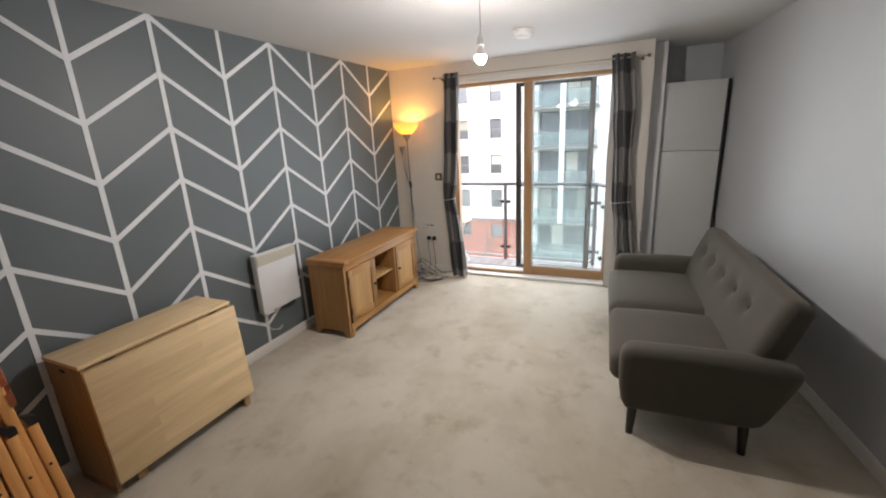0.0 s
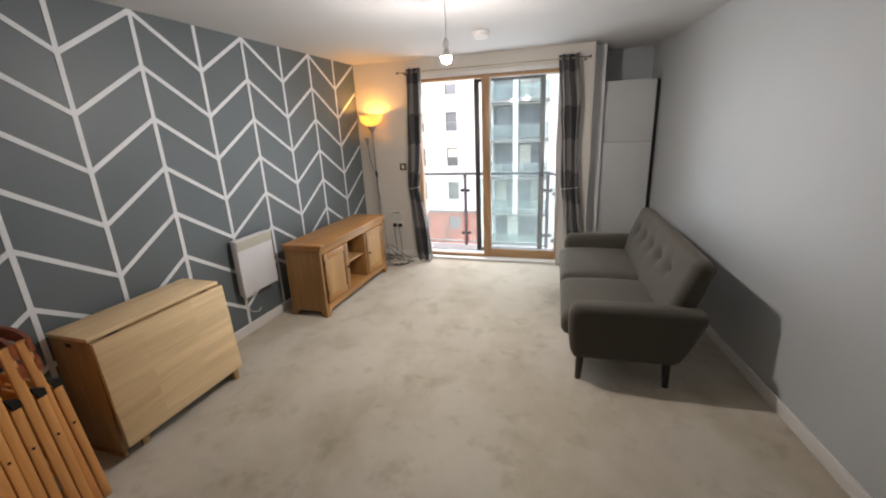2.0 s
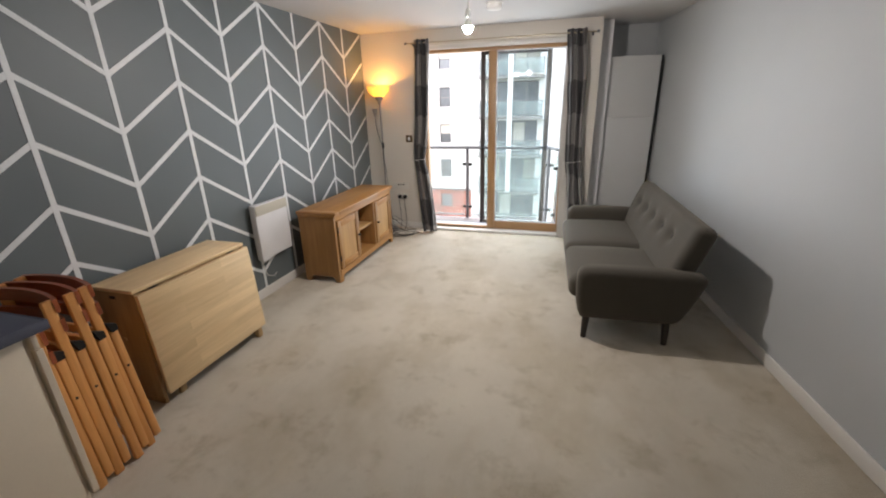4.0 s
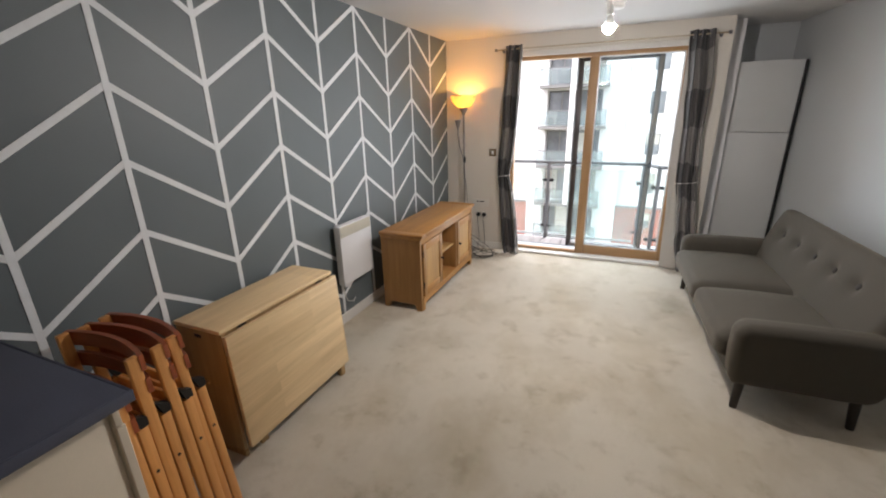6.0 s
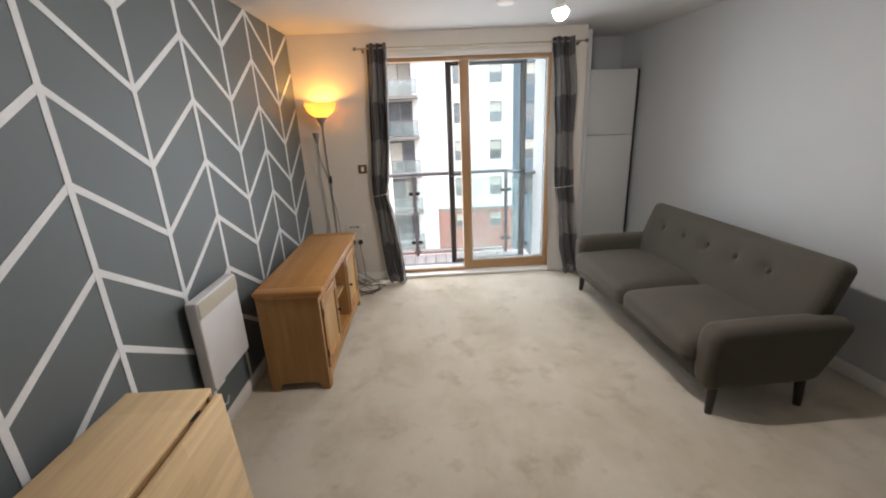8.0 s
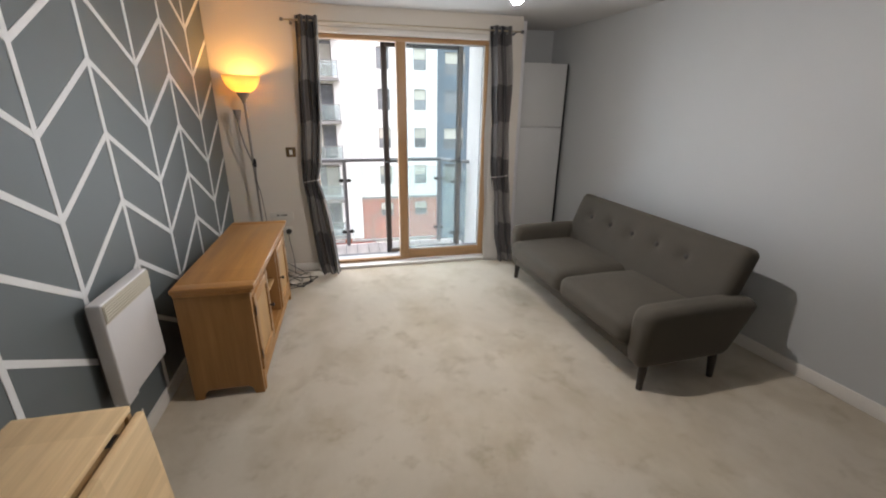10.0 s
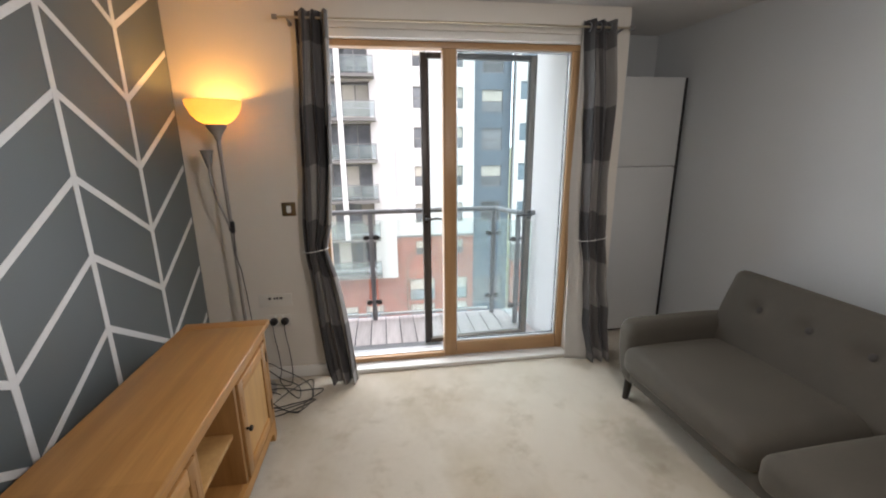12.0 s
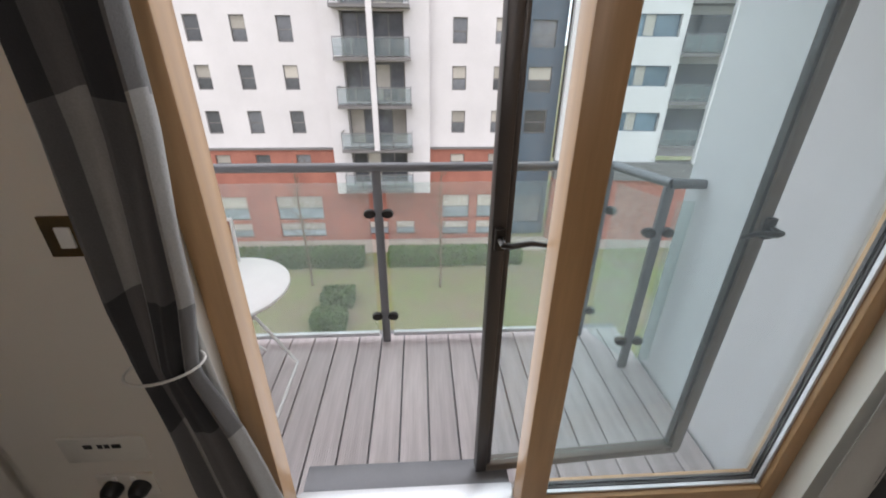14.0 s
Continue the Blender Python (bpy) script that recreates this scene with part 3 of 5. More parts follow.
# ---- sofa ----
def sofa():
    s = thing("sofa", pose(3.0, 3.55, 0, 0, 0, 2.2), "charcoal grey woven two-seat sofa with buttoned back on dark tapered legs", "sofa")
    # own axes: -x is the front, y runs along the seat
    part("base", box(-0.39, 0.27, -0.80, 0.80, 0.165, 0.285, 0.025, 3), SOFA_CLOTH, s)
    for y0, y1 in ((-0.805, -0.062), (-0.05, 0.805)):
        bm = pillow(0.70, y1 - y0, 0.165, 0.062, 20, 0.03)
        bmesh.ops.translate(bm, vec=(-0.105, (y0 + y1) / 2, 0.335), verts=bm.verts)
        part("seat_cushion", bm, SOFA_CLOTH, s)
    bm = pillow(0.13, 1.70, 0.50, 0.05, 60, 0.0, 1.0)
    buttons = [(-0.46 + 0.27 * k, 0.06) for k in range(5)]
    for v in bm.verts:
        if v.co.x < 0:
            for y, z in buttons:
                d = math.hypot(v.co.y - y, v.co.z - z)
                v.co.x += 0.030 * math.exp(-((d / 0.045) ** 2)) + 0.010 * math.exp(-((d / 0.10) ** 2))
            v.co.x -= 0.012 * (1 - (v.co.z / 0.25) ** 2)
    tilt = Matrix.Translation((0.275, 0, 0.58)) @ Matrix.Rotation(radians(19), 4, "Y")
    bmesh.ops.transform(bm, matrix=tilt, verts=bm.verts)
    back = part("backrest", bm, SOFA_CLOTH, s)
    for y, z in buttons:
        b = bmesh.new()
        bmesh.ops.create_uvsphere(b, u_segments=14, v_segments=8, radius=0.018)
        bmesh.ops.scale(b, vec=(0.5, 1, 1), verts=b.verts)
        bmesh.ops.transform(b, matrix=tilt @ Matrix.Translation((-0.046, y, z)), verts=b.verts)
        part("button", b, SOFA_BUTTON, back, "covered upholstery button")
    for side in (-1, 1):
        bm = bmesh.new()
        arc = [(-0.41 + 0.075 * (1 - math.cos(a)), 0.455 + 0.085 * math.sin(a)) for a in (radians(15 * k) for k in range(7))]
        outline = [(-0.37, 0.155), (-0.392, 0.20), (-0.404, 0.28), (-0.41, 0.37)] + arc + [(-0.22, 0.543), (-0.1, 0.545), (0.05, 0.545), (0.18, 0.543), (0.28, 0.539), (0.345, 0.526), (0.376, 0.50), (0.374, 0.46), (0.348, 0.385), (0.314, 0.295), (0.28, 0.215), (0.255, 0.175), (0.215, 0.154), (0.12, 0.15), (-0.05, 0.15), (-0.22, 0.15), (-0.32, 0.15)]
        out = [Vector((p[0], p[1])) for p in outline]
        n_out = []
        for k in range(len(out)):
            d = out[(k + 1) % len(out)] - out[k - 1]
            n_out.append(Vector((-d.y, d.x)).normalized())
        half, soft_r, rings = 0.078, 0.055, []
        for a in [radians(-90 + 15 * q) for q in range(7)] + [radians(15 * q) for q in range(7)]:
            y = math.copysign(half - soft_r, a if a else (-1 if len(rings) < 7 else 1)) + soft_r * math.sin(a)
            inset = soft_r * (1 - math.cos(a))
            rings.append([bm.verts.new((p.x - n.x * inset, y, p.y - n.y * inset)) for p, n in zip(out, n_out)])
        for a, b in zip(rings, rings[1:]):
            for k in range(len(out)):
                bm.faces.new((a[k], a[(k + 1) % len(out)], b[(k + 1) % len(out)], b[k]))
        bm.faces.new(rings[0])
        bm.faces.new(list(reversed(rings[-1])))
        for v in bm.verts:
            v.co.y += side * (0.83 + 0.10 * max(0.0, v.co.z - 0.15) ** 1.2)
        arm = part("armrest", bm, SOFA_CLOTH, s)
        arm.data.set_sharp_from_angle(angle=radians(75))
        for x, dx in ((-0.325, -0.012), (0.18, 0.008)):
            leg = bmesh.new()
            tube(leg, [(x + dx * 0.3, side * 0.865, 0.18), (x + dx, side * 0.875, 0.0)], [0.027, 0.019], 14)
            part("leg", leg, SOFA_LEG, s, "dark tapered leg")


sofa()


# ---- media cabinet ----
def media_unit():
    t = thing("tv_stand", pose(0.15, 3.10, 0), "honey oak television stand with two panelled doors and open shelf", "tv stand")
    w, d, h = 1.30, 0.37, 0.69
    part("top", box(-0.008, d + 0.028, 0.0605, w - 0.0605, h - 0.028, h, 0.004, 2), OAK_TOP, t)
    for y0, y1 in ((-0.014, 0.06), (w - 0.06, w + 0.014)):
        part("end_cleat", box(-0.008, d + 0.028, y0, y1, h - 0.028, h, 0.005, 3), OAK_CLEAT, t, "darker oak board across the end")
    part("cornice", box(-0.002, d + 0.014, -0.006, w + 0.006, h - 0.05, h - 0.0285, 0.006, 2), OAK, t)
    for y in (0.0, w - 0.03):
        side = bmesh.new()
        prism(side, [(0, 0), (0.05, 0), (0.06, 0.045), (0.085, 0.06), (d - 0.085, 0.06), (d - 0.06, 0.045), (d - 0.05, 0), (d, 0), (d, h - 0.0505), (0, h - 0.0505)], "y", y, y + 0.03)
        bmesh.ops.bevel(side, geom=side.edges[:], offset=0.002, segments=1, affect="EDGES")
        part("side_panel", side, OAK_UP_SHADED, t)
    part("back_panel", box(0.002, 0.012, 0.031, w - 0.031, 0.09, h - 0.052), OAK, t)
    part("bottom_panel", box(0.013, d - 0.022, 0.031, w - 0.031, 0.10, 0.118), OAK, t)
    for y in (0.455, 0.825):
        part("divider", box(0.013, d - 0.004, y, y + 0.022, 0.1185, h - 0.052, 0.002), OAK_UP_SHADED, t)
    part("shelf", box(0.013, d - 0.03, 0.478, 0.824, 0.36, 0.38, 0.003), OAK_PALE, t)
    part("top_rail", box(d - 0.02, d, 0.031, w - 0.031, h - 0.092, h - 0.052, 0.003), OAK, t)
    skirt = bmesh.new()
    prism(skirt, [(0.031, 0.0), (0.058, 0.0), (0.066, 0.048), (0.085, 0.062), (w - 0.085, 0.062), (w - 0.066, 0.048), (w - 0.058, 0.0), (w - 0.031, 0.0), (w - 0.031, 0.118), (0.031, 0.118)], "x", d - 0.02, d + 0.004)
    part("plinth_rail", skirt, OAK, t)
    for y0, y1, knob in ((0.05, 0.445, 0.42), (0.855, 1.25, 0.88)):
        door = part("door", box(d - 0.018, d - 0.002, y0 + 0.05, y1 - 0.05, 0.18, 0.535), OAK_PALE, t, "pale recessed oak door panel")
        for a in ((y0, y0 + 0.055, 0.124, 0.592), (y1 - 0.055, y1, 0.124, 0.592)):
            part("stile", box(d - 0.016, d + 0.006, a[0], a[1], a[2], a[3], 0.003), OAK_UP_SHADED, door)
        for a in ((0.124, 0.185), (0.53, 0.592)):
            part("rail", box(d - 0.016, d + 0.006, y0 + 0.0555, y1 - 0.0555, a[0], a[1], 0.003), OAK, door)
        for hz in (0.20, 0.48):
            part("hinge", box(d + 0.0062, d + 0.010, (y0 if knob > y0 + 0.2 else y1) - 0.006, (y0 if knob > y0 + 0.2 else y1) + 0.006, hz, hz + 0.055, 0.001), DARK_METAL, door, "dark metal hinge")
        part("groove", box(d + 0.0062, d + 0.0075, knob - 0.004, knob + 0.004, 0.42, 0.52), OAK_UP_SHADED, door)
        k = bmesh.new()
        tube(k, [(d + 0.006, knob, 0.36), (d + 0.018, knob, 0.36), (d + 0.022, knob, 0.36), (d + 0.032, knob, 0.36)], [0.006, 0.006, 0.014, 0.011], 14)
        part("knob", k, DARK_METAL, door, "dark metal knob")


media_unit()


# ---- gateleg table ----
def gateleg():
    t = thing("gateleg_table", pose(0.075, 1.345, 0), "pale birch drop-leaf table, folded, standing by the wall", "table")
    w, d, h = 0.80, 0.295, 0.715
    top = part("tabletop", box(-0.005, d + 0.006, -0.003, w + 0.003, h - 0.022, h, 0.005), BIRCH, t)
    leaf = bmesh.new()
    bx(leaf, -0.012, 0.012, -0.003, w + 0.003, -0.605, 0.0, 0.005)
    ob = part("drop_leaf", leaf, BIRCH, t)
    ob.matrix_local = Matrix.Translation((d + 0.027, 0, h - 0.026)) @ Matrix.Rotation(radians(-3.2), 4, "Y")
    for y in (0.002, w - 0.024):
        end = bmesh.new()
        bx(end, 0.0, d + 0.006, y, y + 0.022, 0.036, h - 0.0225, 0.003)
        part("end_panel", end, BIRCH_SHADED, t)
        part("foot", box(0.0, d + 0.01, y, y + 0.022, 0.0, 0.035, 0.005), BIRCH_SHADED, t)
    part("stretcher", box(0.13, 0.155, 0.0245, w - 0.0245, 0.06, 0.15, 0.003), BIRCH_SHADED, t)
    # No hole is cut: a near-black block paints the slot's shade
    part("slot_shade", box(d * 0.42, d * 0.56, 0.0, 0.0019, h - 0.062, h - 0.045), UNLIT_DARK, t, "near-black block painting the shade in a finger slot")
    # Added board that blocks light so the gap at the leaf reads dark
    part("apron", box(d - 0.05, d - 0.004, 0.0245, w - 0.0245, h - 0.10, h - 0.0275, 0.002), BIRCH_SHADED, t)
    part("peg", box(d * 0.46, d * 0.52, -0.004, 0.0019, 0.40, 0.415), BIRCH_SHADED, t)
    part("gate_leg", box(d - 0.004, d + 0.016, 0.10, 0.145, 0.0, 0.06, 0.003), BIRCH_SHADED, t)
    part("gate_leg", box(d + 0.018, d + 0.05, w - 0.06, w - 0.02, 0.0, 0.10, 0.003), BIRCH_SHADED, t)
    for y in (0.12, w - 0.12):
        part("hinge", box(d - 0.03, d + 0.014, y - 0.025, y + 0.025, h - 0.0265, h - 0.0245), DARK_METAL, t, "dark steel hinge")


gateleg()


# ---- folded wooden chairs ----
def folding_chair(tall, label):
    c = thing("folding_chair", pose(0, 0, 0), label, "chair", "folding chairs leaning together")
    # own axes: x across the chair, z along its folded length
    for x in (-0.20, 0.20):
        part("back_leg", box(x - 0.012, x + 0.012, -0.042, -0.004, 0.0, tall, 0.006, 2), CHAIR_WOOD, c)
        part("front_leg", box(x - 0.012, x + 0.012, 0.0, 0.036, 0.03, 0.655, 0.006, 2), CHAIR_WOOD, c)
        bolt = bmesh.new()
        tube(bolt, [(x + 0.0115, 0.016, 0.47), (x + 0.015, 0.016, 0.47)], 0.006, 10)
        part("bolt", bolt, DARK_METAL, c)
        bracket = bmesh.new()
        prism(bracket, [(-0.004, 0.712), (0.038, 0.688), (0.038, 0.657), (0.012, 0.656)], "x", x - 0.0125, x + 0.0135)
        part("hinge_bracket", bracket, DARK_METAL, c, "dark hinge bracket")
    for k in range(6):
        z = 0.30 + 0.062 * k
        part("seat_slat", box(-0.187, 0.187, 0.010, 0.024, z, z + 0.048, 0.004), CHAIR_WOOD, c)
    for z, bow in ((tall - 0.115, 0.034), (tall - 0.028, 0.038)):
        bm = bmesh.new()
        rows = []
        for i in range(15):
            f = i / 14 * 2 - 1
            y = 0.006 + bow * (1 - f * f)
            rows.append([bm.verts.new((f * 0.215, y + dy, z + dz)) for dy, dz in ((0, -0.028), (-0.016, -0.028), (-0.016, 0.028), (0, 0.028))])
        for a, b in zip(rows, rows[1:]):
            for k in range(4):
                bm.faces.new((a[k], a[(k + 1) % 4], b[(k + 1) % 4], b[k]))
        bm.faces.new(rows[0])
        bm.faces.new(list(reversed(rows[-1])))
        part("backrest_slat", bm, CHAIR_DARK, c, "red-brown curved backrest slat")
    part("crossbar", box(-0.187, 0.187, -0.03, -0.016, 0.14, 0.17, 0.004), CHAIR_WOOD, c)
    return c


low_chair = folding_chair(0.80, "orange-stained wooden folding chair, folded behind the worktop end")
low_chair.matrix_world = pose(0.38, 0.862, 0.0, 2.0, 0, 1.5)
chair = folding_chair(0.905, "orange-stained slatted wooden folding chair, folded and leaning")
chair.matrix_world = pose(0.378, 0.950, 0.0, 2.0, 0, -1.0)
copy_thing(chair, pose(0.380, 1.036, 0.0, 3.0, 0, 1.0))
copy_thing(chair, pose(0.366, 1.122, 0.0, 4.0, 0, -1.5))


# ---- kitchen peninsula ----
unit = thing("kitchen_unit", pose(0, 0, 0), "cream kitchen base unit with a plain end panel", "kitchen unit")
part("carcass", box(0.02, 0.70, -1.3, 0.74, 0.12, 0.868, 0.002), CREAM_UNIT, unit)
end = prism(bmesh.new(), [(0.02, 0.0), (0.645, 0.0), (0.645, 0.12), (0.722, 0.12), (0.722, 0.798), (0.02, 0.798)], "y", 0.742, 0.766)
bmesh.ops.bevel(end, geom=end.edges[:], offset=0.002, segments=1, affect="EDGES")
part("end_panel", end, CREAM_UNIT, unit)
part("filler_strip", box(0.02, 0.722, 0.742, 0.760, 0.801, 0.868, 0.002), CREAM_UNIT, unit)
part("kickboard", box(0.04, 0.66, -1.28, 0.72, 0.0, 0.118), WORKTOP, unit, "dark kickboard")
for y0 in (-1.29, -0.62, 0.06):
    part("front_panel", box(0.702, 0.720, y0, y0 + 0.66, 0.13, 0.862, 0.003), CREAM_UNIT, unit)
counter = thing("worktop", pose(0, 0, 0.87), "dark blue-grey laminate kitchen worktop", "worktop")
part("slab", box(0.003, 0.748, -1.32, 0.782, 0.0, 0.038, 0.003, 2), WORKTOP, counter)
part("front_edge", box(0.7485, 0.758, -1.32, 0.792, 0.0, 0.0375, 0.004, 2), WORKTOP, counter, "rounded laminate front edge")
part("end_edge", box(0.003, 0.748, 0.7825, 0.792, 0.0, 0.0375, 0.004, 2), WORKTOP, counter, "rounded laminate end edge")


# ---- panel heater ----
def heater():
    t = thing("panel_heater", pose(0.003, 2.62, 0.35), "white wall-mounted electric panel heater with a cream grille", "heater")
    part("body", box(0.034, 0.092, 0.012, 0.42, 0.018, 0.49, 0.008, 3), HEATER_WHITE, t)
    g = part("grille", box(0.0925, 0.095, 0.016, 0.416, 0.402, 0.482), HEATER_GRILLE, t, "cream slotted grille")
    for k in range(6):
        part("slat", box(0.0952, 0.099, 0.02, 0.412, 0.407 + 0.0122 * k, 0.414 + 0.0122 * k), HEATER_GRILLE, g)
    for y in (0.06, 0.34):
        part("bracket", box(0.0, 0.0335, y, y + 0.02, 0.05, 0.44), STEEL_GREY, t)
    part("control_box", box(0.042, 0.085, 0.03, 0.12, -0.002, 0.0175, 0.004), HEATER_WHITE, t)
    flex = bmesh.new()
    tube(flex, [(0.05, 0.05, 0.0), (0.045, 0.06, -0.08), (0.03, 0.11, -0.16), (0.02, 0.2, -0.2), (0.012, 0.24, -0.18)], 0.0035, 8)
    part("flex", flex, CORD_WHITE, t)


heater()


# ---- floor lamp ----
def floor_lamp():
    t = thing("floor_lamp", pose(0.285, 4.84, 0), "grey uplighter floor lamp, lit, with a small reading arm", "floor lamp")
    b = bmesh.new()
    lathe(b, [(0.0005, 0.0), (0.13, 0.0), (0.13, 0.018), (0.12, 0.026), (0.03, 0.034), (0.016, 0.06), (0.0005, 0.06)])
    part("base", b, LAMP_GREY, t)
    p = bmesh.new()
    tube(p, [(0, 0, 0.05), (-0.008, 0, 0.8), (-0.018, 0, 1.63)], 0.0105, 14)
    part("pole", p, LAMP_GREY, t)
    cx = -0.018
    cup = bmesh.new()
    lathe(cup, [(0.0005, 1.60), (0.014, 1.60), (0.02, 1.625), (0.05, 1.668), (0.054, 1.684), (0.0005, 1.684)], cx)
    part("cup", cup, LAMP_GREY, t)
    bowl = bmesh.new()
    outer = [(0.052, 1.685), (0.088, 1.704), (0.116, 1.735), (0.133, 1.771), (0.143, 1.808)]
    inner = [(r - 0.004, z + 0.003) for r, z in reversed(outer)]
    lathe(bowl, outer + inner, cx, 0, 48, True)
    part("shade", bowl, SHADE, t, "glowing amber bowl shade")
    bulb = bmesh.new()
    bmesh.ops.create_uvsphere(bulb, u_segments=20, v_segments=12, radius=0.03)
    bmesh.ops.translate(bulb, vec=(cx, 0, 1.752), verts=bulb.verts)
    part("bulb", bulb, UPLIGHT_GLOW, t, "lit warm bulb")
    neck = bmesh.new()
    tube(neck, [(cx, 0, 1.685), (cx, 0, 1.727)], 0.013, 12)
    part("bulb_socket", neck, PLASTIC_WHITE, t)
    arm = bmesh.new()
    tube(arm, [(-0.012, -0.012, 1.10), (-0.03, -0.016, 1.16), (-0.058, -0.02, 1.26), (-0.078, -0.02, 1.38), (-0.080, -0.02, 1.47)], 0.0065, 10)
    part("reading_arm", arm, LAMP_GREY, t)
    head = bmesh.new()
    lathe(head, [(0.0005, 1.45), (0.010, 1.452), (0.016, 1.475), (0.03, 1.53), (0.034, 1.548), (0.029, 1.545), (0.0005, 1.50)], -0.080, -0.02, 24)
    part("reading_head", head, LAMP_GREY, t)
    flex = bmesh.new()
    tube(flex, [(0.004, -0.02, 1.15), (0.006, -0.024, 1.06), (-0.004, -0.022, 0.95), (0.02, -0.026, 0.85), (0.03, -0.022, 0.7), (0.042, -0.024, 0.5), (0.06, -0.03, 0.25), (0.1, -0.05, 0.03), (0.17, -0.06, 0.006)], 0.003, 8)
    fl = part("flex", flex, CABLE_GREY, t, "dark cable with inline switch")
    part("inline_switch", box(-0.008, 0.017, -0.036, -0.018, 1.075, 1.145, 0.005), BLACK_PLASTIC, fl)
    clip = bmesh.new()
    lathe(clip, [(0.011, 1.085), (0.017, 1.087), (0.017, 1.108), (0.011, 1.11)], -0.010, 0, 16)
    part("collar", clip, BLACK_PLASTIC, t)


floor_lamp()


# ---- pendant bulb and smoke alarm ----
pend = thing("pendant_light", pose(1.828, 2.82, CEIL), "bare lit bulb on a white ceiling flex", "pendant light")
rose = bmesh.new()
lathe(rose, [(0.0005, -0.001), (0.045, -0.001), (0.043, -0.012), (0.018, -0.026), (0.0005, -0.027)])
part("ceiling_rose", rose, PLASTIC_WHITE, pend)
part("flex", tube(bmesh.new(), [(0, 0, -0.02), (0.001, 0, -0.14), (0, 0, -0.27)], 0.0032, 8), CORD_WHITE, pend)
holder = bmesh.new()
lathe(holder, [(0.0005, -0.245), (0.009, -0.247), (0.017, -0.265), (0.019, -0.30), (0.0005, -0.302)])
part("bulb_holder", holder, PLASTIC_WHITE, pend)
collar = bmesh.new()
lathe(collar, [(0.0005, -0.303), (0.013, -0.304), (0.017, -0.318), (0.027, -0.342), (0.0290, -0.352), (0.0005, -0.3525)], seg=28)
part("bulb_collar", collar, PLASTIC_WHITE, pend)
bulb = bmesh.new()
lathe(bulb, [(0.0005, -0.353), (0.0312, -0.353), (0.0285, -0.366), (0.0225, -0.378), (0.013, -0.387), (0.0005, -0.390)], seg=28)
part("bulb", bulb, BULB_GLOW, pend, "lit frosted bulb")

alarm = thing("smoke_alarm", pose(1.806, 3.96, CEIL), "white round smoke alarm on the ceiling", "smoke alarm")
bm = bmesh.new()
lathe(bm, [(0.0005, -0.001), (0.074, -0.001), (0.074, -0.014), (0.0005, -0.015)])
part("base", bm, PLASTIC_WHITE, alarm)
bm = bmesh.new()
lathe(bm, [(0.0005, -0.0155), (0.062, -0.0155), (0.066, -0.042), (0.052, -0.055), (0.0005, -0.057)])
part("cover", bm, PLASTIC_WHITE, alarm)


# ---- tall white cabinet in the alcove ----
cab = thing("tall_cabinet", pose(2.87, 5.27, 0), "tall white two-door cabinet in the alcove with dark gaps painted at its sides", "cabinet")
# Dark gaps beside and below the cabinet, put in as near-black pieces
part("side", box(-0.020, -0.001, -0.004, 0.36, 0.03, 2.03), UNLIT_DARK, cab, "near-black strip painting the dark gap beside the cabinet")
part("side", box(0.5525, 0.569, -0.004, 0.36, 0.03, 2.03), UNLIT_DARK, cab, "near-black strip painting the dark gap beside the cabinet")
part("body", box(0.0185, 0.5415, 0.03, 0.36, 0.03, 2.028), CABINET_WHITE, cab)
part("door", box(0.0, 0.5515, 0.0, 0.02, 0.045, 1.386, 0.003), CABINET_WHITE, cab)
part("door", box(0.0, 0.5515, 0.0, 0.02, 1.391, 2.032, 0.003), CABINET_WHITE, cab)
part("plinth", box(0.03, 0.53, 0.06, 0.35, 0.0, 0.0295), UNLIT_DARK, cab)


